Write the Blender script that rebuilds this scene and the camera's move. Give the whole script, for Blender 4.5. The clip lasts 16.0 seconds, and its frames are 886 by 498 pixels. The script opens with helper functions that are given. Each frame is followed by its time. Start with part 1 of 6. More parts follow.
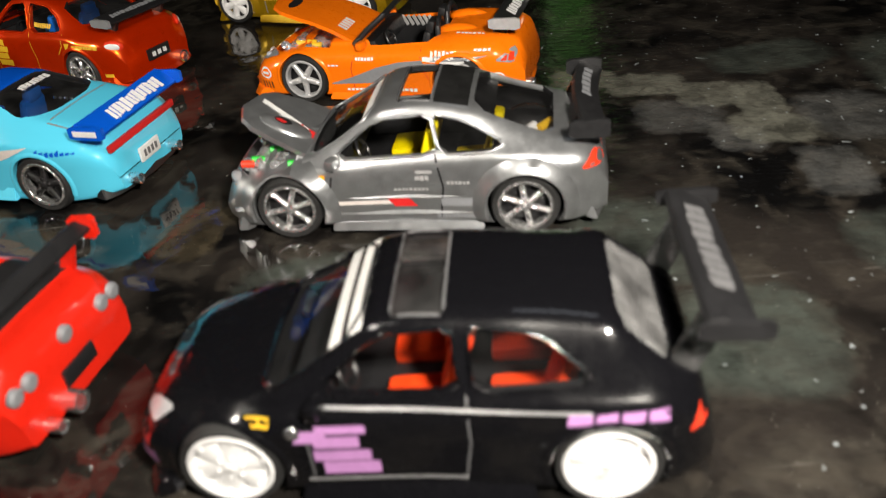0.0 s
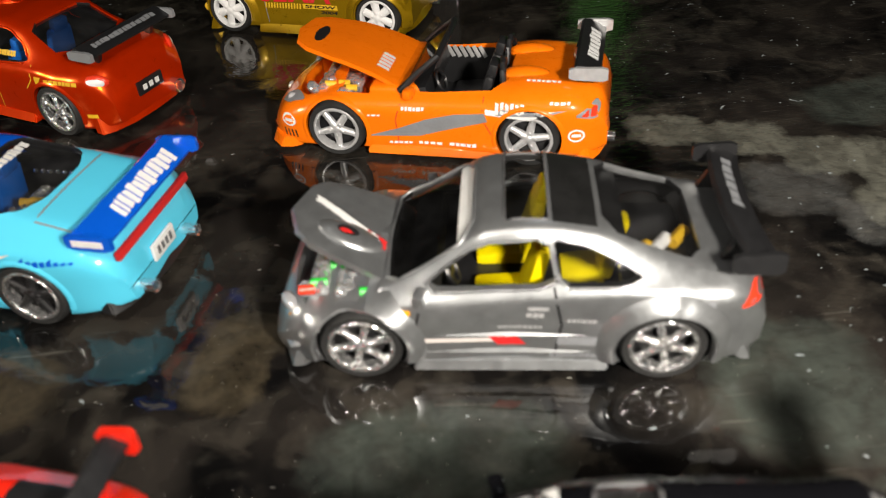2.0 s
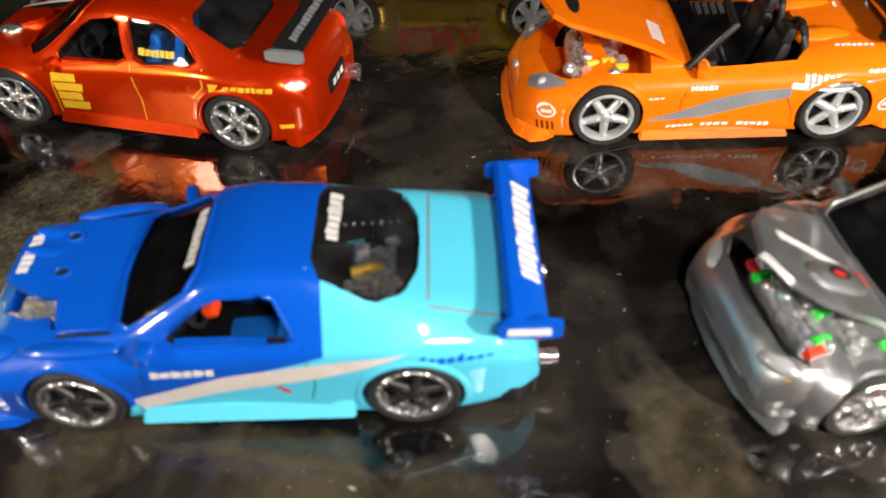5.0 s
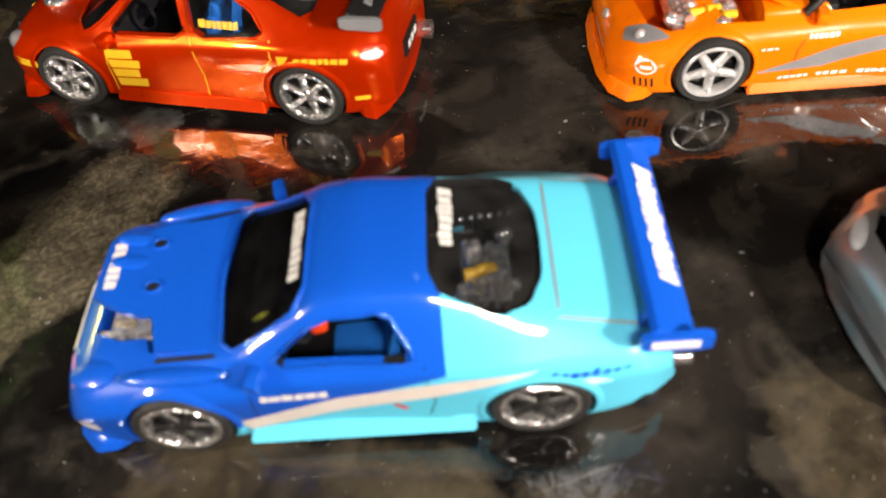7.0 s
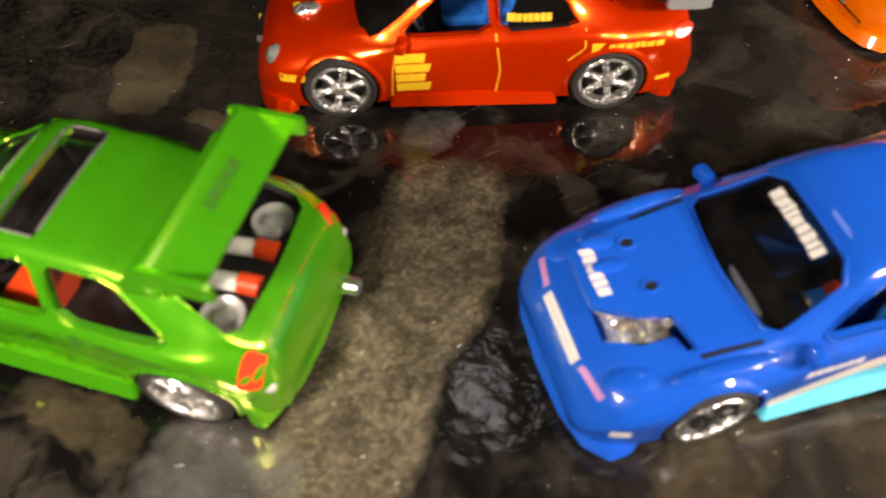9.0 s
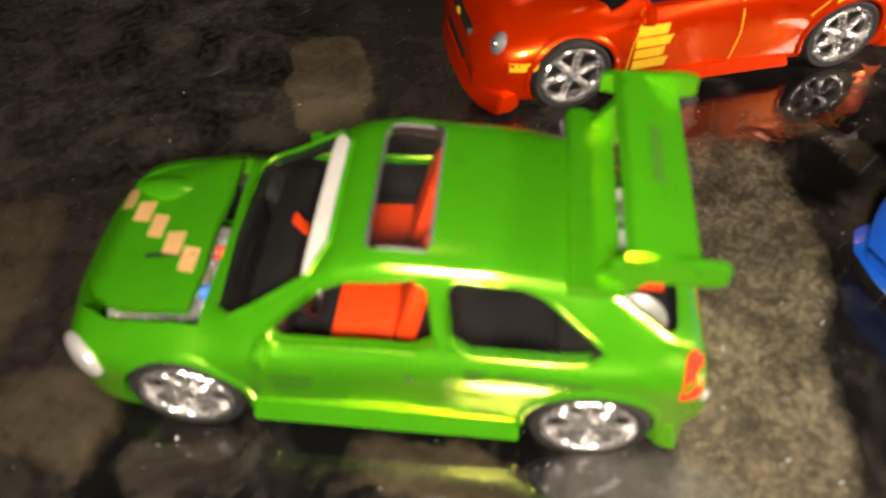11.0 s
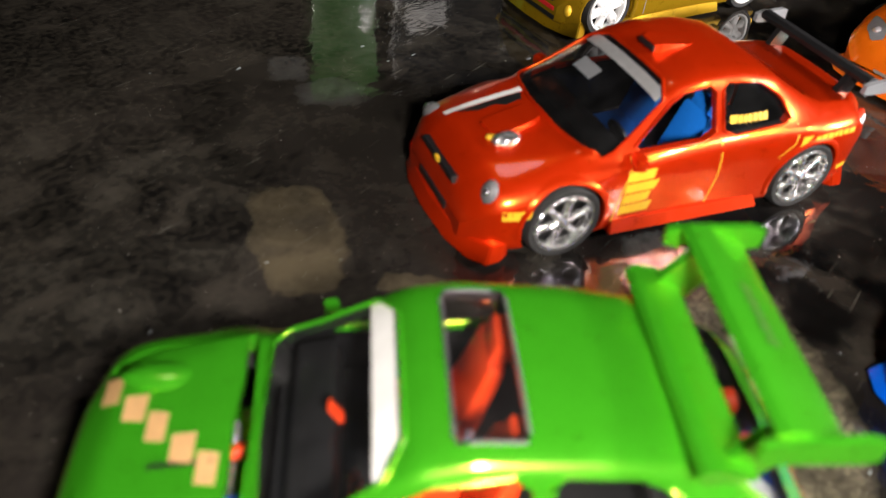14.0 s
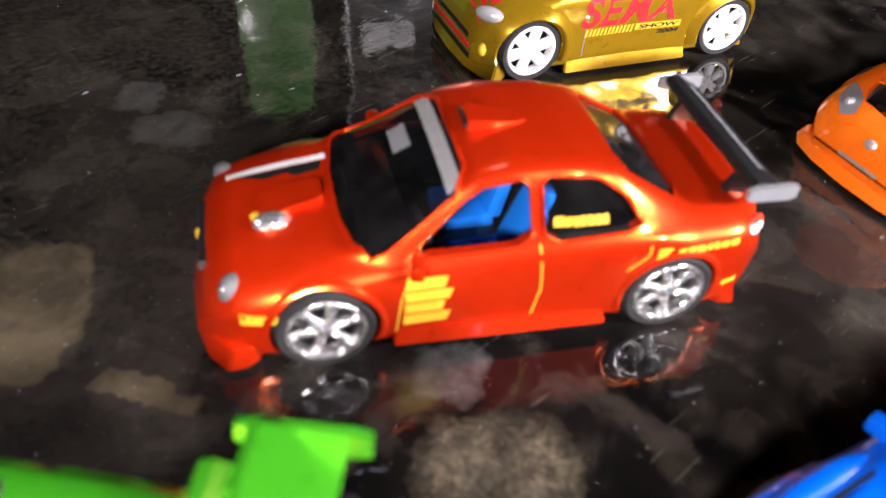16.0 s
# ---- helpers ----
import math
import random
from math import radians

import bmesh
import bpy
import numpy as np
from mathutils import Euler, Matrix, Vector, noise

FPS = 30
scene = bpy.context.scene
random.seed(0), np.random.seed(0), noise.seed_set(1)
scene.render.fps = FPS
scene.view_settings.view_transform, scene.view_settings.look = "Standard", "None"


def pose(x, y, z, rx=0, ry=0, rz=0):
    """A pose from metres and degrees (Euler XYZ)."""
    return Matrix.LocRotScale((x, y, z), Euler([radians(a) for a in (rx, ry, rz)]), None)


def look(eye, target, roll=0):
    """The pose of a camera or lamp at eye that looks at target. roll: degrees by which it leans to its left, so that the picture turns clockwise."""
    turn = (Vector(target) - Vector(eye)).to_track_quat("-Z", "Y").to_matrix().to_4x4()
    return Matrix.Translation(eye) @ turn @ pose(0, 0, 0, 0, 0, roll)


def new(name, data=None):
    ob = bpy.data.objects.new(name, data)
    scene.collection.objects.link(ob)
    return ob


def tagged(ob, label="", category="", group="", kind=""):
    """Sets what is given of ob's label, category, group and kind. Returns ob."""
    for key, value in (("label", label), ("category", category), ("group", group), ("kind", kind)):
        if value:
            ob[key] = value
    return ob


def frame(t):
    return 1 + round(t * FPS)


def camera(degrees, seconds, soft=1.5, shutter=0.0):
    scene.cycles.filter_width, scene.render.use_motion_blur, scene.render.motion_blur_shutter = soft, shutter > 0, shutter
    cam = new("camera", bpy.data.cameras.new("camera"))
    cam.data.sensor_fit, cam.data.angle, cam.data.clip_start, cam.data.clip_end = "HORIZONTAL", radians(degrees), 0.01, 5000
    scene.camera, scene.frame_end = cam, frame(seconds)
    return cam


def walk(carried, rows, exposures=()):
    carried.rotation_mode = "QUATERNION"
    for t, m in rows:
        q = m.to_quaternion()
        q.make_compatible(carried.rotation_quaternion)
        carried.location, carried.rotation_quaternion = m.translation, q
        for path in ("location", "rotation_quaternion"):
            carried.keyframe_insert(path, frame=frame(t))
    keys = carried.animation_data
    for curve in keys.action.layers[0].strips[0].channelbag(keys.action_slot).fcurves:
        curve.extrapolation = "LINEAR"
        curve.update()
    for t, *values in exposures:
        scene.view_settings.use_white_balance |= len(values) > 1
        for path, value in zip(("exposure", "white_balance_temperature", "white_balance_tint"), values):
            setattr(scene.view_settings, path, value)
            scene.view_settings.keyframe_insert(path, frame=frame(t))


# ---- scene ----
cam = camera(57.78, 16.0, 1.1, 0.3)
cam.data.dof.use_dof, cam.data.dof.focus_distance, cam.data.dof.aperture_fstop = True, 0.18, 32.0
PATH = [
    (0, (0.02313, 0.03130, 0.06964), (0.02218, 0.19876, -0.03971), -5.76),
    (0.5, (0.02337, 0.04656, 0.07471), (0.01986, 0.21234, -0.03711), -4.81),
    (1, (0.02106, 0.06017, 0.07483), (0.02042, 0.22193, -0.04279), -4.50),
    (1.5, (0.01341, 0.06617, 0.07630), (0.01601, 0.22671, -0.04295), -4.15),
    (2, (0.00509, 0.07029, 0.07791), (0.01474, 0.22863, -0.04387), -4.02),
    (2.5, (-0.00919, 0.07587, 0.07940), (0.01153, 0.23223, -0.04358), -3.16),
    (3, (-0.02270, 0.08149, 0.08021), (0.00696, 0.23491, -0.04461), -2.26),
    (3.5, (-0.03852, 0.08842, 0.08154), (0.00017, 0.23869, -0.04465), -2.06),
    (4, (-0.05505, 0.09552, 0.08145), (-0.01267, 0.24386, -0.04583), -1.80),
    (4.2, (-0.05890, 0.09798, 0.08118), (-0.01534, 0.24478, -0.04748), -1.81),
    (6.3, (-0.06059, 0.12911, 0.08318), (-0.03458, 0.24914, -0.07467), -6.39),
    (6.5, (-0.06087, 0.12922, 0.08335), (-0.03605, 0.24939, -0.07459), -7.19),
    (7, (-0.06600, 0.12685, 0.08222), (-0.03715, 0.25012, -0.07261), -7.01),
    (7.5, (-0.07614, 0.13117, 0.08519), (-0.04095, 0.24951, -0.07215), -5.96),
    (8, (-0.09415, 0.13869, 0.08516), (-0.04947, 0.25023, -0.07472), -4.36),
    (8.5, (-0.11148, 0.14905, 0.08622), (-0.05811, 0.25439, -0.07520), -2.61),
    (9, (-0.12903, 0.15866, 0.08658), (-0.06762, 0.26078, -0.07404), -1.38),
    (9.5, (-0.14194, 0.17076, 0.08534), (-0.07678, 0.26890, -0.07628), -2.60),
    (10, (-0.15032, 0.17886, 0.08246), (-0.08177, 0.27517, -0.07886), -3.45),
    (10.2, (-0.15263, 0.18173, 0.08179), (-0.08331, 0.27619, -0.08030), -3.23),
    (12.3, (-0.19342, 0.20376, 0.05746), (-0.06264, 0.29392, -0.06407), 3.22),
    (12.5, (-0.19568, 0.20556, 0.05682), (-0.05979, 0.29319, -0.06088), 3.70),
    (13, (-0.19577, 0.20886, 0.05515), (-0.05583, 0.29117, -0.06165), 5.12),
    (13.5, (-0.18553, 0.21092, 0.06053), (-0.05020, 0.29192, -0.06245), 6.21),
    (14, (-0.17176, 0.21091, 0.06843), (-0.04443, 0.29428, -0.06133), 6.67),
    (14.5, (-0.15511, 0.21163, 0.06905), (-0.02929, 0.29762, -0.06046), 7.24),
    (15, (-0.14563, 0.20891, 0.06790), (-0.02238, 0.29636, -0.06310), 7.15),
    (15.5, (-0.13634, 0.20432, 0.06664), (-0.01813, 0.29618, -0.06598), 7.26),
    (16, (-0.12896, 0.19694, 0.06944), (-0.01951, 0.29724, -0.06457), 6.31),
]
walk(cam, [(t, look(eye, target, roll)) for t, eye, target, roll in PATH],
     [(0, 0.08, 6600, 11), (2, 0.28, 6600, 11), (4.2, 0.5, 6500, 11), (6.5, 0.9, 6900, 15), (8.5, 1.05, 7300, 18), (10.2, 1.15, 7700, 20), (12.5, 1.47, 6400, 14), (14, 1.5, 6300, 16), (16, 1.9, 6000, 25)])


# ---- light ----
world = bpy.data.worlds.new("night_room")
world.use_nodes = True
world.node_tree.nodes["Background"].inputs[0].default_value = (0.55, 0.62, 0.75, 1)
world.node_tree.nodes["Background"].inputs[1].default_value = 0.035
scene.world = world


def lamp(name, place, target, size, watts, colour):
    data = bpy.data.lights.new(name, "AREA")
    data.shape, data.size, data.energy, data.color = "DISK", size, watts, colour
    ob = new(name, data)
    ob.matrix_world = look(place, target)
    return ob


# three fixed lamps stand in for one torch that moves with the camera
lamp("torch_stand_in_near", (0.056, 0.02, 0.105), (0.11, 0.16, 0.0), 0.018, 0.58, (1.0, 0.94, 0.84))
lamp("torch_stand_in_middle", (-0.045, 0.08, 0.12), (-0.055, 0.2, 0.0), 0.018, 0.083, (1.0, 0.94, 0.84))
lamp("torch_stand_in_side", (-0.184, 0.177, 0.084), (-0.12, 0.25, 0.0), 0.016, 0.108, (1.0, 0.93, 0.8))
lamp("ceiling_light", (0.45, 0.95, 2.1), (0.05, 0.2, 0.0), 0.25, 0.25, (0.85, 0.92, 1.0))

MM = 0.001


# ---- materials ----
def mat(name):
    m = bpy.data.materials.new(name)
    m.use_nodes = True
    return m, m.node_tree.nodes, m.node_tree.links, m.node_tree.nodes["Principled BSDF"]


def wear(m, n, l, b, colour, scale, amount, rough, bump=0.0):
    """Base colour with fine and broad variation, roughness that follows it, and a fine relief."""
    co = n.new("ShaderNodeTexCoord")
    fine, broad = n.new("ShaderNodeTexNoise"), n.new("ShaderNodeTexNoise")
    fine.inputs["Scale"].default_value, broad.inputs["Scale"].default_value = scale, scale * 0.12
    fine.inputs["Detail"].default_value = 4
    mix, ramp = n.new("ShaderNodeMix"), n.new("ShaderNodeMapRange")
    mix.data_type = "RGBA"
    add = n.new("ShaderNodeMath")
    l.new(co.outputs["Object"], fine.inputs["Vector"]), l.new(co.outputs["Object"], broad.inputs["Vector"])
    l.new(fine.outputs[0], add.inputs[0]), l.new(broad.outputs[0], add.inputs[1])
    add.operation = "ADD"
    ramp.inputs[1].default_value, ramp.inputs[2].default_value = 0.7, 1.3
    l.new(add.outputs[0], ramp.inputs[0]), l.new(ramp.outputs[0], mix.inputs[0])
    mix.inputs[6].default_value = (*[c * (1 - amount) for c in colour], 1)
    mix.inputs[7].default_value = (*[min(1, c * (1 + amount)) for c in colour], 1)
    l.new(mix.outputs[2], b.inputs["Base Color"])
    rr = n.new("ShaderNodeMapRange")
    rr.inputs[1].default_value, rr.inputs[2].default_value = 0.7, 1.3
    rr.inputs[3].default_value, rr.inputs[4].default_value = rough * 0.8, rough * 1.25
    l.new(add.outputs[0], rr.inputs[0]), l.new(rr.outputs[0], b.inputs["Roughness"])
    if bump:
        bp = n.new("ShaderNodeBump")
        bp.inputs["Strength"].default_value, bp.inputs["Distance"].default_value = bump, 0.00008
        l.new(fine.outputs[0], bp.inputs["Height"]), l.new(bp.outputs[0], b.inputs["Normal"])
    return mix


def paint(name, colour, metal=0.0, rough=0.3, coat=1.0, amount=0.02, scale=5000, bump=0.02, flake=None, share=0.3, spread_of=0.3):
    """Clear-coated enamel; flake: the colour of a metallic layer under the clear coat."""
    m, n, l, b = mat(name)
    wear(m, n, l, b, colour, scale, amount, rough, bump)
    b.inputs["Metallic"].default_value, b.inputs["Specular IOR Level"].default_value = metal, 0.15
    b.inputs["Coat Weight"].default_value, b.inputs["Coat Roughness"].default_value = coat, 0.035
    if flake:
        shine, mix = n.new("ShaderNodeBsdfGlossy"), n.new("ShaderNodeMixShader")
        shine.inputs["Color"].default_value, shine.inputs["Roughness"].default_value = (*flake, 1), spread_of
        mix.inputs[0].default_value = share
        l.new(b.outputs[0], mix.inputs[1]), l.new(shine.outputs[0], mix.inputs[2]), l.new(mix.outputs[0], n["Material Output"].inputs[0])
    return m


def plain(name, colour, rough=0.5, metal=0.0, amount=0.1, scale=1500, bump=0.1, coat=0.0):
    m, n, l, b = mat(name)
    wear(m, n, l, b, colour, scale, amount, rough, bump)
    b.inputs["Metallic"].default_value = metal
    b.inputs["Coat Weight"].default_value = coat
    return m


def glass(name, tint, haze=0.05):
    """Clear moulded plastic: see-through, glossy, with a slight haze."""
    m = bpy.data.materials.new(name)
    m.use_nodes = True
    n, l = m.node_tree.nodes, m.node_tree.links
    n.remove(n["Principled BSDF"])
    clear, gloss, dull, mix, milk, fres = (n.new("ShaderNodeBsdfTransparent"), n.new("ShaderNodeBsdfGlossy"), n.new("ShaderNodeBsdfDiffuse"), n.new("ShaderNodeMixShader"), n.new("ShaderNodeMixShader"), n.new("ShaderNodeLayerWeight"))
    clear.inputs[0].default_value = (*tint, 1)
    dull.inputs[0].default_value = (0.5, 0.5, 0.5, 1)
    co, smear, rr = n.new("ShaderNodeTexCoord"), n.new("ShaderNodeTexNoise"), n.new("ShaderNodeMapRange")
    smear.inputs["Scale"].default_value = 240
    rr.inputs[1].default_value, rr.inputs[2].default_value, rr.inputs[3].default_value, rr.inputs[4].default_value = 0.35, 0.7, haze * 0.5, haze * 1.7
    l.new(co.outputs["Object"], smear.inputs["Vector"]), l.new(smear.outputs[0], rr.inputs[0]), l.new(rr.outputs[0], milk.inputs[0])
    gloss.inputs["Roughness"].default_value = 0.05
    steep, rim = n.new("ShaderNodeMath"), n.new("ShaderNodeMath")
    steep.operation, steep.inputs[1].default_value = "POWER", 4.0
    rim.operation, rim.inputs[1].default_value, rim.inputs[2].default_value = "MULTIPLY_ADD", 0.5, 0.05
    fres.inputs[0].default_value = 0.5
    l.new(fres.outputs["Facing"], steep.inputs[0]), l.new(steep.outputs[0], rim.inputs[0])
    l.new(clear.outputs[0], milk.inputs[1]), l.new(dull.outputs[0], milk.inputs[2])
    l.new(rim.outputs[0], mix.inputs[0]), l.new(milk.outputs[0], mix.inputs[1]), l.new(gloss.outputs[0], mix.inputs[2])
    l.new(mix.outputs[0], n["Material Output"].inputs[0])
    return m


SILVER = paint("silver_paint", (0.31, 0.32, 0.33), 0.72, 0.36, 1.0, 0.12, 4200, 0.12, (0.9, 0.92, 0.94), 0.13)
ORANGE = paint("orange_paint", (0.95, 0.185, 0.004), 0.0, 0.3, 1.0)
REDORANGE = paint("copper_red_paint", (0.56, 0.024, 0.0004), 0.3, 0.34, 0.7, 0.05, 4200, 0.05, (1.0, 0.22, 0.004), 0.19, 0.24)
GOLD = paint("gold_paint", (0.38, 0.225, 0.006), 0.5, 0.32, 1.0, 0.02, 5000, 0.02, (0.9, 0.65, 0.1), 0.06)
GREEN = paint("green_paint", (0.045, 0.4, 0.01), 0.25, 0.34, 1.0, 0.05, 4200, 0.05, (1.0, 0.95, 0.12), 0.32, 0.2)
BLACKP = paint("black_paint", (0.004, 0.004, 0.005), 0.0, 0.25, 1.0)
RED = paint("red_paint", (0.75, 0.02, 0.008), 0.0, 0.32, 0.8)
BLUE = paint("blue_paint", (0.001, 0.092, 0.6), 0.0, 0.33, 1.0)
CHROME = plain("chrome", (0.9, 0.9, 0.92), 0.14, 0.95, 0.04, 3000, 0.6, 0.6)
RIM = plain("plated_rim", (0.95, 0.95, 0.96), 0.15, 0.9, 0.06, 1300, 1.0, 1.0)
PLATED = plain("bright_plating", (0.9, 0.9, 0.92), 0.12, 0.76, 0.2, 1100, 1.0, 1.0)
for node in [*RIM.node_tree.nodes, *PLATED.node_tree.nodes]:
    if node.type == "BUMP":
        node.inputs["Distance"].default_value = 0.0006
    if node.type == "TEX_NOISE":
        node.inputs["Detail"].default_value = 0.6
STEEL = plain("silver_plastic", (0.62, 0.62, 0.63), 0.34, 0.5)
BLACK = plain("black_plastic", (0.012, 0.012, 0.013), 0.4)
RUBBER = plain("tyre_rubber", (0.015, 0.015, 0.015), 0.7, 0, 0.2, 4000, 0.4)
WHITE = plain("white_plastic", (0.8, 0.8, 0.8), 0.4, 0, 0.04)
YELLOWI = plain("yellow_plastic", (0.75, 0.6, 0.0), 0.4, 0, 0.06)
REDI = plain("red_plastic", (0.8, 0.06, 0.01), 0.4, 0, 0.06)
BLUEI = plain("blue_plastic", (0.01, 0.19, 0.75), 0.4, 0, 0.06)
GREENI = plain("green_plastic", (0.02, 0.6, 0.05), 0.35)
GREYI = plain("grey_plastic", (0.12, 0.12, 0.125), 0.5)
DECALW = plain("white_decal", (0.75, 0.75, 0.74), 0.45, 0, 0.08, 2500)
DECALY = plain("yellow_decal", (0.75, 0.45, 0.02), 0.45, 0, 0.12, 2500)
DECALG = plain("grey_decal", (0.3, 0.31, 0.33), 0.4, 0.3, 0.08, 2500)
DECALS = plain("pale_decal", (0.68, 0.62, 0.59), 0.4, 0, 0.1, 2500)
DECALD = plain("dark_green_decal", (0.03, 0.13, 0.01), 0.4, 0, 0.1, 2500)
DECALK = plain("black_decal", (0.01, 0.01, 0.01), 0.45, 0, 0.1, 2500)
DECALT = plain("tan_decal", (0.55, 0.33, 0.14), 0.5, 0, 0.12, 2500)
DECALR = plain("red_decal", (0.6, 0.02, 0.02), 0.45, 0, 0.08, 2500)
DECALP = plain("pink_decal", (0.5, 0.24, 0.52), 0.5, 0, 0.12, 2500)
LAMPR = plain("red_lens", (0.8, 0.05, 0.02), 0.2, 0, 0.06, 2500, 0.1, 0.6)
LAMPA = plain("amber_lens", (0.8, 0.33, 0.02), 0.2, 0, 0.06, 2500, 0.1, 0.6)
LAMPC = plain("clear_lens", (0.5, 0.5, 0.52), 0.2, 0.3, 0.1, 2500, 0.3, 0.8)
GLASS = glass("clear_window", (0.92, 0.93, 0.93), 0.008)
SMOKE = glass("smoked_window", (0.34, 0.34, 0.35), 0.008)
DARKW = glass("dark_window", (0.1, 0.1, 0.1), 0.012)


# ---- mesh helpers (millimetres) ----
def part(name, bm, material, parent, label="", place=None, smooth=30):
    bm.normal_update()
    mesh = bpy.data.meshes.new(name)
    bmesh.ops.scale(bm, vec=(MM, MM, MM), verts=bm.verts)
    bm.to_mesh(mesh)
    bm.free()
    return put(name, mesh, material, parent, label, place, smooth)


def put(name, mesh, material, parent, label="", place=None, smooth=30):
    ob = new(name, mesh)
    ob.parent = parent
    if material and not mesh.materials:
        for one in material if isinstance(material, (list, tuple)) else [material]:
            mesh.materials.append(one)
    if place:
        ob.matrix_basis = place
    if smooth:
        for p in mesh.polygons:
            p.use_smooth = True
        mesh.set_sharp_from_angle(angle=radians(smooth))
    if label:
        ob["label"] = label
    return ob


def at(x, y, z, rx=0, ry=0, rz=0):
    return pose(x * MM, y * MM, z * MM, rx, ry, rz)


def box(bm, x, y, z, dx, dy, dz, turn=None, bevel=0.0, top=1.0):
    """A box with its middle at x, y, z; top: how far its upper face is drawn in."""
    made = bmesh.ops.create_cube(bm, size=1)["verts"]
    for v in made:
        k = top if v.co.z > 0 else 1
        v.co = Vector((v.co.x * dx * k, v.co.y * dy * k, v.co.z * dz))
    if bevel:
        edges = list({e for v in made for e in v.link_edges})
        bev = bmesh.ops.bevel(bm, geom=edges, offset=bevel, segments=2, affect="EDGES", profile=0.6)
        made = list({v for f in bev["faces"] for v in f.verts} | {v for v in made if v.is_valid})
    if turn:
        bmesh.ops.transform(bm, matrix=pose(0, 0, 0, *turn), verts=made)
    bmesh.ops.translate(bm, vec=(x, y, z), verts=made)
    return made


def rod(bm, a, b, r, n=12, r2=None):
    a, b = Vector(a), Vector(b)
    m = Matrix.Translation((a + b) / 2) @ (b - a).to_track_quat("Z", "Y").to_matrix().to_4x4()
    return bmesh.ops.create_cone(bm, cap_ends=True, segments=n, radius1=r, radius2=r if r2 is None else r2, depth=(b - a).length, matrix=m)["verts"]


def lathe(bm, profile, n=32, m=None):
    """Turns (radius, y) points round the y axis."""
    rings = []
    for r, y in profile:
        rings.append([bm.verts.new((r * math.cos(2 * math.pi * i / n), y, r * math.sin(2 * math.pi * i / n))) for i in range(n)])
    for a, b in zip(rings, rings[1:]):
        for i in range(n):
            bm.faces.new((a[i], a[(i + 1) % n], b[(i + 1) % n], b[i]))
    if m:
        bmesh.ops.transform(bm, matrix=m, verts=[v for ring in rings for v in ring])
    return rings


def prism(bm, poly, lo, hi, axis):
    """A closed prism: poly in the other two axes, from lo to hi along axis."""
    def point(p, h):
        return (h, p[0], p[1]) if axis == "x" else (p[0], h, p[1]) if axis == "y" else (p[0], p[1], h)
    a, b = [bm.verts.new(point(p, lo)) for p in poly], [bm.verts.new(point(p, hi)) for p in poly]
    k = len(poly)
    faces = [bm.faces.new(a), bm.faces.new(b[::-1])] + [bm.faces.new((a[i], b[i], b[(i + 1) % k], a[(i + 1) % k])) for i in range(k)]
    bmesh.ops.recalc_face_normals(bm, faces=faces)
    return a + b


def round_poly(poly, times=1):
    for _ in range(times):
        out = []
        for p, q in zip(poly, poly[1:] + poly[:1]):
            out += [(p[0] * 0.86 + q[0] * 0.14, p[1] * 0.86 + q[1] * 0.14), (p[0] * 0.14 + q[0] * 0.86, p[1] * 0.14 + q[1] * 0.86)]
        poly = out
    return poly


def tight(poly):
    """The polygon with small cut corners."""
    out = []
    for p, q in zip(poly, poly[1:] + poly[:1]):
        out += [(p[0] * 0.95 + q[0] * 0.05, p[1] * 0.95 + q[1] * 0.05), (p[0] * 0.05 + q[0] * 0.95, p[1] * 0.05 + q[1] * 0.95)]
    return out


def grow(poly, d):
    """The polygon, drawn outwards by d from its middle."""
    cx, cy = sum(p[0] for p in poly) / len(poly), sum(p[1] for p in poly) / len(poly)
    return [(p[0] + d * (p[0] - cx) / (math.hypot(p[0] - cx, p[1] - cy) + 1e-6), p[1] + d * (p[1] - cy) / (math.hypot(p[0] - cx, p[1] - cy) + 1e-6)) for p in poly]


def laid(bm, poly, put_on, step=1.2):
    """A flat polygon, cut into strips and laid onto a surface: put_on(a, b) gives the place."""
    vs = [bm.verts.new((p[0], p[1], 0)) for p in poly]
    face = bm.faces.new(vs)
    geom = set([face, *face.edges, *vs])
    for axis in (0, 1):
        lo, hi = min(p[axis] for p in poly), max(p[axis] for p in poly)
        c = math.floor(lo / step) * step + step
        while c < hi - 1e-4:
            no = (1, 0, 0) if axis == 0 else (0, 1, 0)
            co = (c, 0, 0) if axis == 0 else (0, c, 0)
            cut = bmesh.ops.bisect_plane(bm, geom=[g for g in geom if g.is_valid], plane_co=co, plane_no=no, dist=1e-6)
            geom |= set(cut["geom"]) | set(cut["geom_cut"])
            c += step
    verts = [g for g in geom if g.is_valid and isinstance(g, bmesh.types.BMVert)]
    faces = [g for g in geom if g.is_valid and isinstance(g, bmesh.types.BMFace)]
    for v in verts:
        v.co = Vector(put_on(v.co.x, v.co.y))
    return verts, faces


def outward(bm, way):
    """Turns every face to look the given way."""
    bm.normal_update()
    bmesh.ops.reverse_faces(bm, faces=[f for f in bm.faces if f.normal.dot(Vector(way)) < 0])


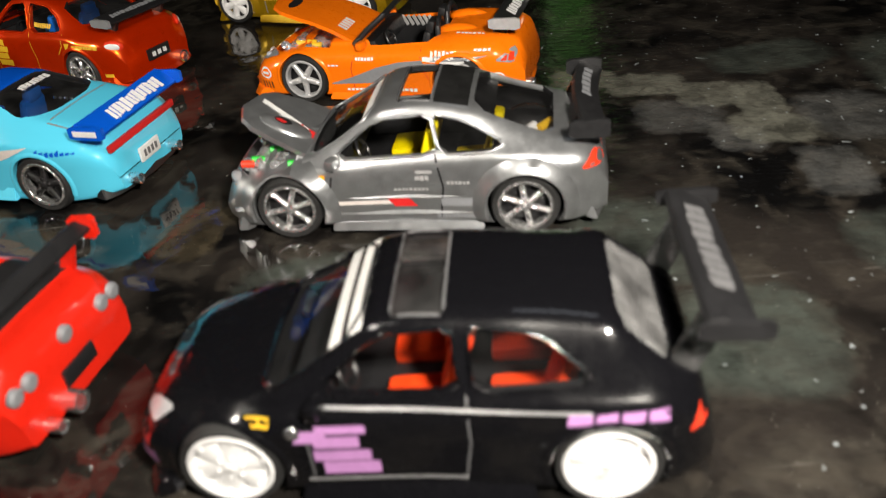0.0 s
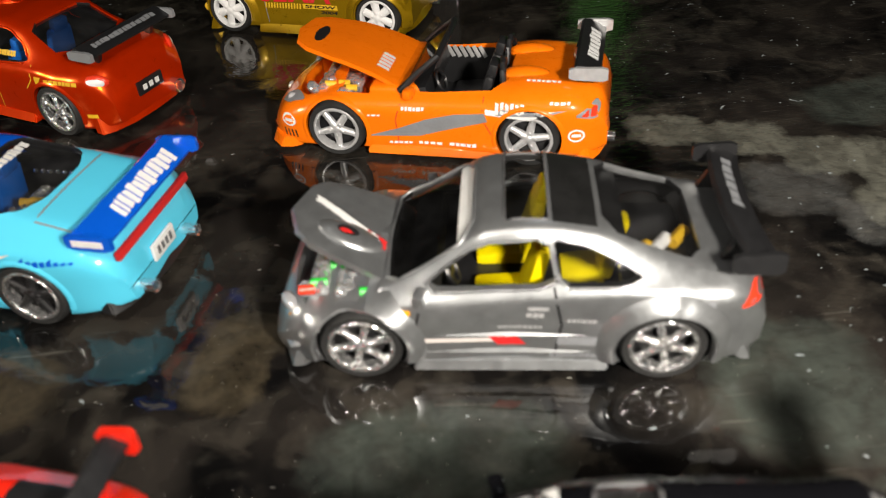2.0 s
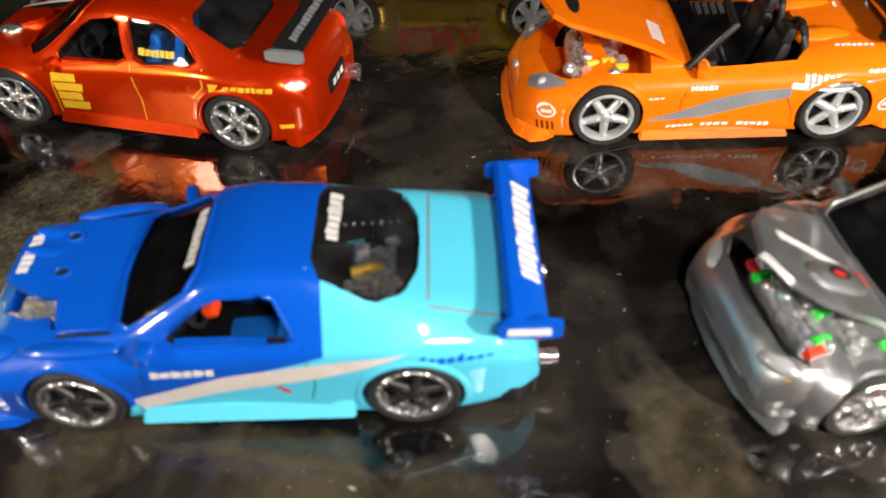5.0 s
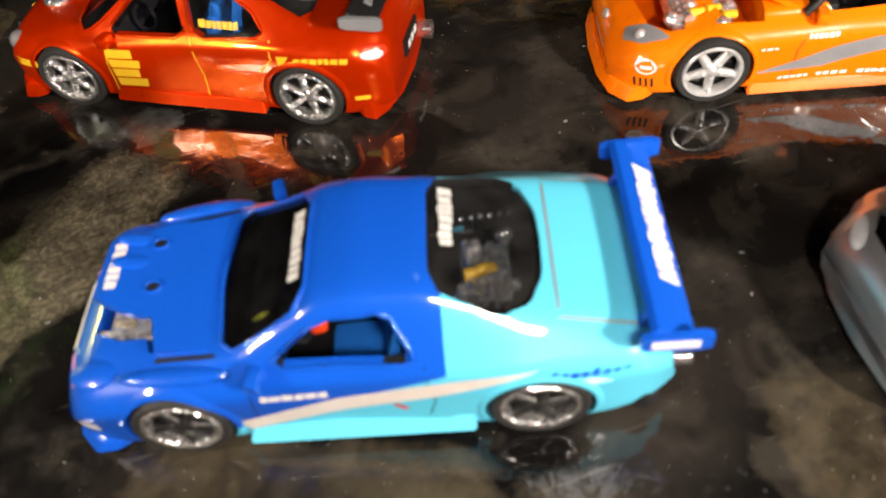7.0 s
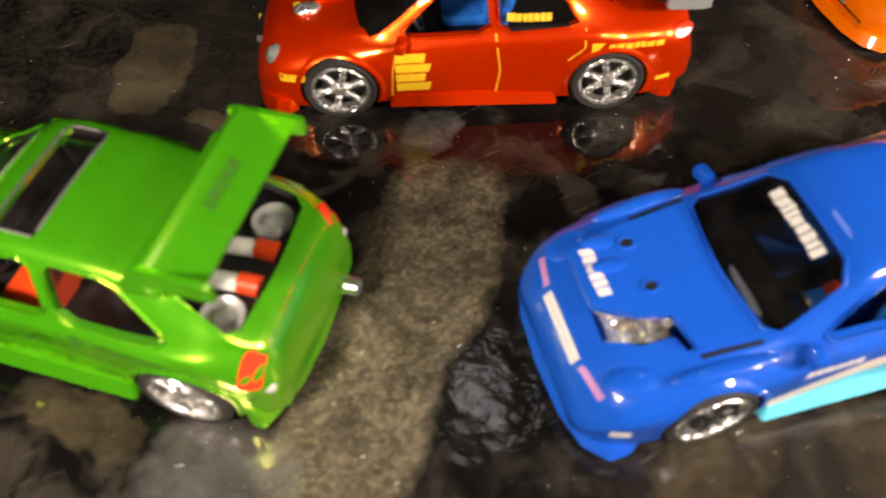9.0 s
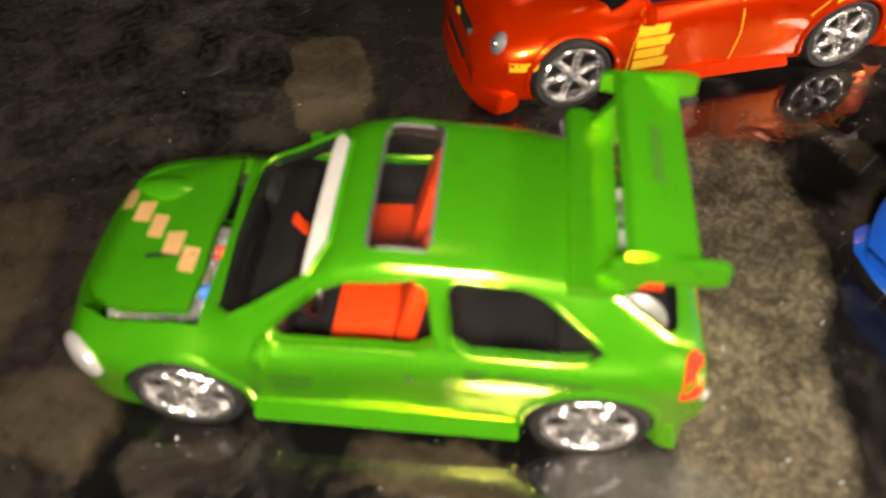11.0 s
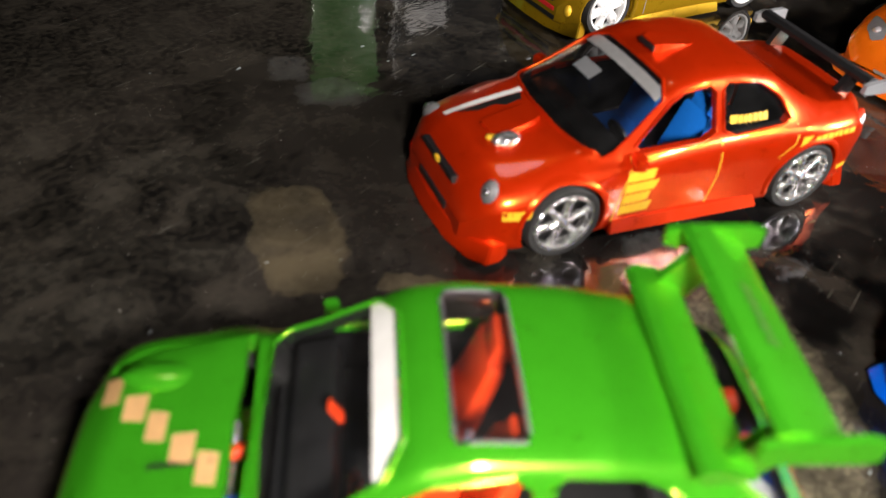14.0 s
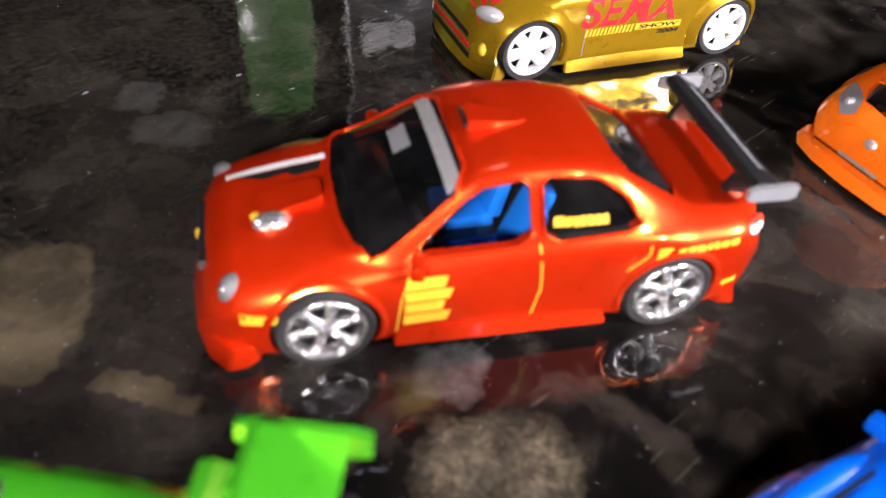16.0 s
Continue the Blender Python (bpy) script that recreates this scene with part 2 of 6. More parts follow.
def tube(bm, pts, r, n=10):
    """A bent round bar through the points."""
    pts, rings = [Vector(q) for q in pts], []
    for i, q in enumerate(pts):
        d = (pts[min(i + 1, len(pts) - 1)] - pts[max(i - 1, 0)]).normalized()
        turn = d.to_track_quat("Z", "Y").to_matrix()
        rings.append([bm.verts.new(q + turn @ Vector((r * math.cos(2 * math.pi * k / n), r * math.sin(2 * math.pi * k / n), 0))) for k in range(n)])
    for a, b in zip(rings, rings[1:]):
        off = min(range(n), key=lambda o: (a[0].co - b[o].co).length)
        for k in range(n):
            bm.faces.new((a[k], a[(k + 1) % n], b[(k + 1 + off) % n], b[(k + off) % n]))
    bm.faces.new(rings[0]), bm.faces.new(rings[-1])
    bmesh.ops.recalc_face_normals(bm, faces=bm.faces)


def carved(name, bm, cutters):
    """The mesh of bm less the solids in cutters, each cut in turn and checked."""
    def solid(b, n):
        mesh = bpy.data.meshes.new(n)
        bmesh.ops.recalc_face_normals(b, faces=b.faces)
        b.to_mesh(mesh)
        b.free()
        o = bpy.data.objects.new(n, mesh)
        scene.collection.objects.link(o)
        return o

    def reach(mesh):
        co = np.empty(len(mesh.vertices) * 3)
        mesh.vertices.foreach_get("co", co)
        co = co.reshape(-1, 3)
        return co.min(0), co.max(0)
    ob = solid(bm, name)
    low, high = reach(ob.data)
    for c in cutters:
        cut = solid(c, "cut")
        mod = ob.modifiers.new("cut", "BOOLEAN")
        mod.object, mod.operation = cut, "DIFFERENCE"
        kept = None
        for solver, shift in (("MANIFOLD", 0.0), ("EXACT", 0.0), ("EXACT", 0.013), ("EXACT", -0.017), ("FAST", 0.0)):
            mod.solver = solver
            cut.location = (shift, shift * 0.3, 0)
            bpy.context.view_layer.update()
            mesh = bpy.data.meshes.new_from_object(ob.evaluated_get(bpy.context.evaluated_depsgraph_get()))
            if len(mesh.vertices) > 100:
                lo, hi = reach(mesh)
                if (lo > low - 0.1).all() and (hi < high + 0.1).all() and (hi - lo > (high - low) * 0.8).all():
                    kept = mesh
                    break
            bpy.data.meshes.remove(mesh)
        ob.modifiers.remove(mod)
        if kept:
            old = ob.data
            ob.data = kept
            bpy.data.meshes.remove(old)
        old = cut.data
        bpy.data.objects.remove(cut)
        bpy.data.meshes.remove(old)
    mesh = ob.data
    bpy.data.objects.remove(ob)
    mesh.transform(Matrix.Scale(MM, 4))
    mesh.name = name
    return mesh


# ---- car bodies ----
class Shape:
    """A body from lines along its length: top, belt, sill, half width and roof half width."""

    def __init__(self, top, belt, sill, half, roof, soft=0.5):
        self.x0, self.x1 = min(p[0] for p in top), max(p[0] for p in top)
        self.kept = {}
        self.xs = np.arange(self.x0, self.x1 + 0.01, 0.1)
        self.lines = [self.line(c, soft if i < 2 else 1.6) for i, c in enumerate((top, belt, sill, half, roof))]

    def line(self, pts, soft):
        pts = sorted(pts)
        raw = np.interp(self.xs, [p[0] for p in pts], [p[1] for p in pts])
        k = np.exp(-0.5 * (np.arange(-30, 31) * 0.1 / soft) ** 2)
        wide = np.concatenate([raw[0] * 2 - raw[30:0:-1], raw, raw[-1] * 2 - raw[-2:-32:-1]])
        return np.convolve(wide, k / k.sum(), "valid")

    def values(self, x):
        return [float(np.interp(x, self.xs, line)) for line in self.lines]

    def section(self, x, inset=0.0, floor=None):
        key = (round(x, 2), inset, floor)
        if key not in self.kept:
            self.kept[key] = self.outline(*key)
        return self.kept[key]

    def outline(self, x, inset, floor):
        t, s, b, w, r = self.values(x)
        t, s = t - inset, min(s, t - 0.25) - inset * 0.4
        w, r, b = w - inset, r - inset * 0.8, b if floor is None else floor
        drop = min(1.15, max(0.2, (t - s) * 0.28))
        c = min(1.0, max(0.0, 1.4 - (t - s) / 2.5))
        pts = [(0, b), (w * 0.8, b), (w * 0.95, b + 0.15), (w * 0.972, b + 1.2), (w * 0.984, b + 0.42 * (s - b)), (w * 0.992, b + 0.56 * (s - b)), (w, b + 0.68 * (s - b)), (w * 0.995, s - 1.1 - 0.9 * c), (w - 0.5 - 0.6 * c, s - 0.25 - 0.35 * c), (w - 1.3 - 1.5 * c, s + 0.08 * (t - s) + 0.25 * c * (t - s)), (min(r + 0.25, w - 1.5 - 1.6 * c), t - drop), (r - 1.2, t - drop * 0.28), (r * 0.45, t - 0.06), (0, t)]
        for _ in range(2):
            out = [pts[0]]
            for p, q in zip(pts, pts[1:]):
                out += [(p[0] * 0.75 + q[0] * 0.25, p[1] * 0.75 + q[1] * 0.25), (p[0] * 0.25 + q[0] * 0.75, p[1] * 0.25 + q[1] * 0.75)]
            pts = out + [pts[-1]]
        return pts

    def loft(self, x0=None, x1=None, inset=0.0, floor=None, step=0.75):
        bm = bmesh.new()
        x0, x1 = self.x0 if x0 is None else x0, self.x1 if x1 is None else x1
        k = max(4, int((x1 - x0) / step))
        rings = []
        for i in range(k + 1):
            x = x0 + (x1 - x0) * i / k
            pts = self.section(x, inset, floor)
            ring = pts + [(-y, z) for y, z in pts[-2:0:-1]]
            rings.append([bm.verts.new((x, y, z)) for y, z in ring])
        m = len(rings[0])
        for a, b in zip(rings, rings[1:]):
            for i in range(m):
                bm.faces.new((a[i], a[(i + 1) % m], b[(i + 1) % m], b[i]))
        bm.faces.new(rings[0]), bm.faces.new(rings[-1][::-1])
        bmesh.ops.recalc_face_normals(bm, faces=bm.faces)
        return bm

    def side(self, x, z, out=0.0):
        pts = self.section(min(max(x, self.x0), self.x1))
        k = max(range(len(pts)), key=lambda i: pts[i][0])
        low, high = pts[:k + 1], pts[k:]
        some = high if z >= pts[k][1] else low
        zs, ys = [p[1] for p in some], [p[0] for p in some]
        return float(np.interp(z, zs, ys)) + out

    def over(self, x, y, out=0.0):
        pts = self.section(min(max(x, self.x0), self.x1))
        k = max(range(len(pts)), key=lambda i: pts[i][0])
        high = pts[k:][::-1]
        return float(np.interp(abs(y), [p[0] for p in high], [p[1] for p in high])) + out


def on_side(shape, out, hand=1):
    return lambda a, b: (a, hand * shape.side(a, b, out), b)


def on_top(shape, out):
    return lambda a, b: (a, b, shape.over(a, b, out))


def decal(name, car, shape, polys, material, where="side", out=0.06, label="", hand=1):
    f = on_side(shape, out, hand) if where == "side" else on_top(shape, out) if where == "top" else where
    for poly in polys:
        bm = bmesh.new()
        laid(bm, poly, f)
        ob = part(name, bm, material, car, label, smooth=60)
    return ob


def bars(x0, x1, z0, z1, n, seed, gap=0.28, slant=0.0):
    """A row of short bars in the place of lettering."""
    rnd = random.Random(seed)
    wide = [0.7 + 0.6 * rnd.random() for _ in range(n)]
    total, x, out = sum(wide) + gap * (n - 1), 0.0, []
    for w in wide:
        a, b = x0 + (x1 - x0) * x / total, x0 + (x1 - x0) * (x + w) / total
        h = (z1 - z0) * 0.16
        lo, hi, e = z0 + h * rnd.random(), z1 - h * rnd.random(), (b - a) * 0.12
        out.append([(a + e * rnd.random(), lo), (b, z0 + h * rnd.random()), (b + slant - e * rnd.random(), hi), (a + slant, z1 - h * rnd.random())])
        x += w + gap
    return out


def rect(x0, x1, z0, z1):
    return [(x0, z0), (x1, z0), (x1, z1), (x0, z1)]


# ---- wheels ----
WHEELS = {}


def wheel_meshes(style, r, wide):
    key = (style, r, wide)
    if key in WHEELS:
        return WHEELS[key]
    h = wide / 2
    tyre, rim, hub, edge = bmesh.new(), bmesh.new(), bmesh.new(), bmesh.new()
    ri = r * (0.8 if style != "mono" else 0.83)
    lathe(tyre, [(ri, -h), (r * 0.93, -h), (r * 0.99, -h * 0.75), (r, -h * 0.3), (r, h * 0.3), (r * 0.99, h * 0.75), (r * 0.93, h), (ri + 0.1, h * 0.97), (ri, h * 0.9), (ri, -h)], 40)
    lathe(hub, [(0.0, -h * 0.2), (ri * 0.99, -h * 0.2), (ri * 0.99, h * 0.4), (ri * 0.98, h * 0.4), (ri * 0.98, -h * 0.1), (0.0, -h * 0.1)], 32)
    lathe(hub, [(ri * 0.2, -h * 0.1), (ri * 0.72, -h * 0.1), (ri * 0.72, h * 0.12), (ri * 0.2, h * 0.12)], 24)
    lathe(edge, [(ri * 0.97, h * 0.2), (ri, h * 0.93), (ri * 0.96, h * 1.02), (ri * 0.88, h * 0.98), (ri * 0.84, h * 0.6), (ri * 0.86, h * 0.2)], 40)
    n, w0, w1, twin = {"five": (5, 0.2, 0.13, 0.09), "six": (6, 0.4, 0.5, 0), "star": (5, 0.36, 0.26, 0), "mesh": (6, 0.26, 0.24, 0), "mono": (6, 0.62, 0.86, 0)}[style]
    for i in range(n):
        for tw in ((-1, 1) if twin else (0,)):
            bit = []
            for a, (rr, ww, yy) in enumerate(((ri * 0.12, w0, 0.95), (ri * 0.5, (w0 + w1) / 2, 0.85), (ri * 0.9, w1, 0.78))):
                half, off = ww * ri * 0.5, tw * twin * ri * (0.35 + 0.9 * a)
                bit.append([rim.verts.new((rr, h * (0.3 + (yy - 0.3) * (0.5 + 0.5 * math.sin(q * math.pi / 6))), off - half * math.cos(q * math.pi / 6))) for q in range(12)])
            faces = []
            for a, b in zip(bit, bit[1:]):
                for j in range(12):
                    faces.append(rim.faces.new((a[j], a[(j + 1) % 12], b[(j + 1) % 12], b[j])))
            faces += [rim.faces.new(bit[0][::-1]), rim.faces.new(bit[-1])]
            bmesh.ops.recalc_face_normals(rim, faces=faces)
            bmesh.ops.rotate(rim, cent=(0, 0, 0), matrix=Matrix.Rotation(2 * math.pi * (i + 0.25) / n, 3, "Y"), verts=[v for q in bit for v in q])
    lathe(rim, [(0.01, h * 1.0), (ri * 0.13, h * 0.98), (ri * 0.2, h * 0.85), (ri * 0.24, h * 0.4)], 20)
    for i in range(n):
        for rr, k, size in ((0.3, 0.25, 0.07), (0.8, 0.25, 0.06)):
            a = 2 * math.pi * (i + k) / n
            bmesh.ops.create_uvsphere(rim, u_segments=8, v_segments=6, radius=ri * size, matrix=Matrix.Translation((rr * ri * math.cos(a), h * 0.84, -rr * ri * math.sin(a))))
    out = []
    for nm, b in (("tyre", tyre), ("rim", rim), ("wheel", hub), ("rim_lip", edge)):
        bmesh.ops.remove_doubles(b, verts=b.verts, dist=1e-4)
        bmesh.ops.recalc_face_normals(b, faces=b.faces)
        mesh = bpy.data.meshes.new(nm)
        bmesh.ops.scale(b, vec=(MM, MM, MM), verts=b.verts)
        b.to_mesh(mesh)
        b.free()
        out.append(mesh)
    WHEELS[key] = out
    return out


def wheels(car, wb, track, style, rim_mat, r=5.5, wide=4.6, label="", spin=0, edge_mat=None):
    made = [m.copy() for m in wheel_meshes(style, r, wide)]
    for i, (sx, sy) in enumerate(((1, 1), (-1, 1), (1, -1), (-1, -1))):
        tyre, rim, hub, edge = made
        w = put("wheel", hub, BLACK, car, label, at(sx * wb / 2, sy * (track - wide / 2), r, 0, spin + 25 * i, 0 if sy > 0 else 180))
        put("tyre", tyre, RUBBER, w)
        put("rim", rim, rim_mat, w, smooth=50)
        put("rim_lip", edge, edge_mat or rim_mat, w)


# ---- fittings ----
def seat(car, x, y, z, material, k=1.18):
    bm = bmesh.new()
    box(bm, x + 0.6, y, z + 1.2, 6.2 * k, 6.0 * k, 2.4, (0, 4, 0), 0.8)
    part("seat", bm, material, car, "moulded plastic bucket seat")
    bm = bmesh.new()
    box(bm, x - 3.2 * k, y, z + 5.2 * k, 2.2, 6.2 * k, 7.6 * k, (0, -14, 0), 0.9, 0.8)
    box(bm, x - 4.4 * k, y, z + 9.4 * k, 1.8, 3.4 * k, 2.4 * k, (0, -14, 0), 0.7)
    part("backrest", bm, material, car, "moulded plastic seat back with headrest")


def cabin(car, x0, x1, w, floor, seats, material, xs, dash_x, dash_z, wheel_mat=None):
    bm = bmesh.new()
    box(bm, (x0 + x1) / 2, 0, floor + 0.3, x1 - x0, 2 * w, 0.6)
    part("cabin_floor", bm, BLACK, car)
    bm = bmesh.new()
    box(bm, dash_x, 0, dash_z - 1.6, 4.0, 2 * w, 3.4, (0, 12, 0), 0.8)
    part("dashboard", bm, BLACK, car)
    bm = bmesh.new()
    y = w * 0.48
    bmesh.ops.create_circle(bm, segments=4, radius=0.01)
    rings = lathe(bm, [(2.0 + 0.35 * math.cos(a * math.pi / 3), 0.35 * math.sin(a * math.pi / 3)) for a in range(7)], 20)
    box(bm, 0, 0, 0, 3.8, 0.5, 0.8)
    bmesh.ops.transform(bm, matrix=pose(dash_x - 3.4, y, dash_z - 0.8, 0, 0, 90) @ pose(0, 0, 0, 25, 0, 0), verts=bm.verts)
    part("steering_wheel", bm, wheel_mat or BLACK, car)
    for x in xs:
        for s in (1, -1):
            seat(car, x, s * y, floor, material)


def engine(car, x, y, z, k, extra=(), wide=7.0):
    """A plated engine block with pipes, filters and caps."""
    rnd = random.Random(int(x * 7 + k * 100))
    bm = bmesh.new()
    box(bm, x, y, z - 1, 8 * k, 1.6 * wide, 3.0, None, 0.5)
    box(bm, x - 1.5 * k, y - 1, z + 0.8, 4 * k, 0.9 * wide, 1.2, (0, 0, 4), 0.4)
    for i in range(5):
        rod(bm, (x - 3 * k + i * 1.5 * k, y - 0.6 * wide, z + 0.8), (x - 3 * k + i * 1.5 * k, y + 0.75 * wide, z + 1.0), 0.45 * k)
    for i in range(16):
        r = (0.5 + 0.7 * rnd.random()) * k
        bmesh.ops.create_uvsphere(bm, u_segments=10, v_segments=6, radius=r, matrix=Matrix.Translation((x + rnd.uniform(-4.6, 4.6) * k, y + rnd.uniform(-1, 1) * wide, z + 0.9)))
    for i in range(5):
        px, py = x + rnd.uniform(-4, 4) * k, y + rnd.uniform(-0.8, 0.9) * wide
        rod(bm, (px, py, z), (px, py, z + 1.5), 0.7 * k, 10)
    rod(bm, (x + 3 * k, y - 0.8 * wide, z + 0.8), (x + 2 * k, y + 0.8 * wide, z + 1.2), 0.7 * k)
    eng = part("engine", bm, PLATED, car, "chrome-plated engine block")
    for i, (dx, dy, m) in enumerate(extra):
        bm = bmesh.new()
        rod(bm, (x + dx - 1, y + dy, z + 1.2), (x + dx + 1, y + dy + 0.6, z + 1.5), 0.65)
        part("engine_cap", bm, m, eng)


def wing(car, x, z, half, chord, rise, material, plates=None, posts=(6,), tilt=-8, post_mat=None, plate_h=3.2, lean=1.2, sweep=0.0, marks=None):
    """A boot spoiler: blade with a thick round nose, end plates and posts."""
    bm = bmesh.new()
    prof = [(0.5, 0.1), (0.42, 0.42), (0.2, 0.55), (-0.5, 0.25), (-0.52, 0.05), (0.2, -0.25), (0.42, -0.2)]
    n = 16
    rings = []
    for i in range(n + 1):
        y = -half + 2 * half * i / n
        k = sweep * (y / half) ** 2
        rings.append([bm.verts.new((x + p[0] * chord - k, y, z + rise + p[1] * 2.0)) for p in prof])
    for a, b in zip(rings, rings[1:]):
        for j in range(len(prof)):
            bm.faces.new((a[j], a[(j + 1) % len(prof)], b[(j + 1) % len(prof)], b[j]))
    bm.faces.new(rings[0]), bm.faces.new(rings[-1][::-1])
    bmesh.ops.recalc_face_normals(bm, faces=bm.faces)
    bmesh.ops.rotate(bm, cent=(x, 0, z + rise), matrix=Matrix.Rotation(radians(tilt), 3, "Y"), verts=bm.verts)
    w = part("spoiler", bm, material, car, "rear spoiler blade on posts")
    if marks:
        m, y0, y1, u0, u1, n, seed = marks
        turn = Matrix.Translation((x, 0, z + rise)) @ Matrix.Rotation(radians(tilt), 4, "Y")
        for bar in bars(y0, y1, u0, u1, n, seed, 0.12):
            bm = bmesh.new()
            laid(bm, [(q[1], q[0]) for q in bar], lambda a, b: turn @ Vector((a * chord - sweep * (b / half) ** 2, b, 1.1 + (a - 0.2) * (0.85 if a < 0.2 else -1.2) + 0.1)), 3.0)
            part("spoiler_lettering", bm, m, w, smooth=60)
    for s in (1, -1):
        if plates:
            bm = bmesh.new()
            prism(bm, round_poly([(x + chord * 0.62, z + rise - plate_h * 0.45), (x + chord * 0.62, z + rise + plate_h * 0.5), (x - chord * 0.75, z + rise + plate_h * 0.62), (x - chord * 0.75, z + rise - plate_h * 0.5)], 1), s * half, s * (half + 0.7), "y")
            part("end_plate", bm, plates, w)
        for y in posts:
            bm = bmesh.new()
            prism(bm, [(x + chord * 0.45 + lean, z - 0.6), (x - chord * 0.2 + lean, z - 0.6), (x - chord * 0.3, z + rise), (x + chord * 0.35, z + rise)], s * y, s * (y + 0.9), "y")
            part("spoiler_post", bm, post_mat or material, w)
    return w


def exhaust(car, x, y, z, r=1.1):
    bm = bmesh.new()
    lathe(bm, [(r * 0.7, -2.0), (r * 0.7, 1.6), (r, 1.8), (r, -2.2), (r * 0.7, -2.2)], 18, pose(x, y, z, 0, 0, 90))
    bmesh.ops.recalc_face_normals(bm, faces=bm.faces)
    part("exhaust_tip", bm, CHROME, car, "chrome exhaust tip")


def blob(name, car, x, y, z, dx, dy, dz, material, label="", turn=0, both=True, tip=0):
    """A moulded lens let into the body, one part a side."""
    for s in (1, -1) if both else (1,):
        bm = bmesh.new()
        bmesh.ops.create_uvsphere(bm, u_segments=20, v_segments=12, radius=1, matrix=Matrix.Translation((x, s * y, z)) @ pose(0, 0, 0, 0, tip, s * turn) @ Matrix.Diagonal((dx, dy, dz, 1)))
        part(name, bm, material, car, label)


def skirt(car, pts, y0, y1, material, name="side_skirt"):
    for s in (1, -1):
        bm = bmesh.new()
        prism(bm, pts, s * y0, s * y1, "y")
        mid = (min(p[1] for p in pts) + max(p[1] for p in pts)) / 2
        for v in bm.verts:
            if v.co.z > mid and abs(v.co.y) > (y0 + y1) / 2:
                v.co.y -= s * 0.55 * (y1 - y0)
        bmesh.ops.bevel(bm, geom=bm.edges[:], offset=0.22, segments=2, affect="EDGES")
        part(name, bm, material, car)


def lip(car, x, w, z0, z1, material, name="front_lip", back=6.0, sign=1):
    """A bumper lip round the nose (sign 1) or the tail (-1)."""
    bm = bmesh.new()
    out = [(x - back, w - 1.2), (x - back * 0.8, w - 0.2), (x - back * 0.5, w), (x - 1.6, w * 0.82), (x - 0.4, w * 0.5), (x, 0)]
    poly = [(sign * a, b) for a, b in out] + [(sign * a, -b) for a, b in out[-2::-1]]
    prism(bm, poly, z0, z1, "z")
    for v in bm.verts:
        if v.co.z > (z0 + z1) / 2:
            v.co.x, v.co.y = v.co.x - sign * 0.9, v.co.y * 0.945
    bmesh.ops.bevel(bm, geom=bm.edges[:], offset=0.18, segments=2, affect="EDGES")
    part(name, bm, material, car)


def mirrors(car, shape, x, z, material):
    for s in (1, -1):
        bm = bmesh.new()
        y = shape.side(x, z) + 0.9
        box(bm, x, s * y, z + 0.6, 1.6, 2.6, 1.8, (0, 0, s * -12), 0.5)
        part("door_mirror", bm, material, car)


def car_root(label, heading, front, rear, half, category="toy car"):
    """An Empty at the middle of the car's base, from its two near hubs."""
    fx, fy, rx, ry = *front, *rear
    a = math.atan2(fy - ry, fx - rx)
    root = new("toy_car")
    side = half - 0.3
    mx, my = (fx + rx) / 2 + side * math.sin(a), (fy + ry) / 2 - side * math.cos(a)
    root.matrix_world = at(mx, my, 0, 0, 0, math.degrees(a))
    root.empty_display_size = 0.01
    tagged(root, label, category, "die-cast model cars on the table")
    return root, math.hypot(fx - rx, fy - ry)


def spread(pts, step):
    """The line through pts with points at most a step apart."""
    out = []
    for p, q in zip(pts, pts[1:]):
        k = max(1, int(math.hypot(q[0] - p[0], q[1] - p[1]) / step))
        out += [(p[0] + (q[0] - p[0]) * i / k, p[1] + (q[1] - p[1]) * i / k) for i in range(k)]
    return out + [pts[-1]]


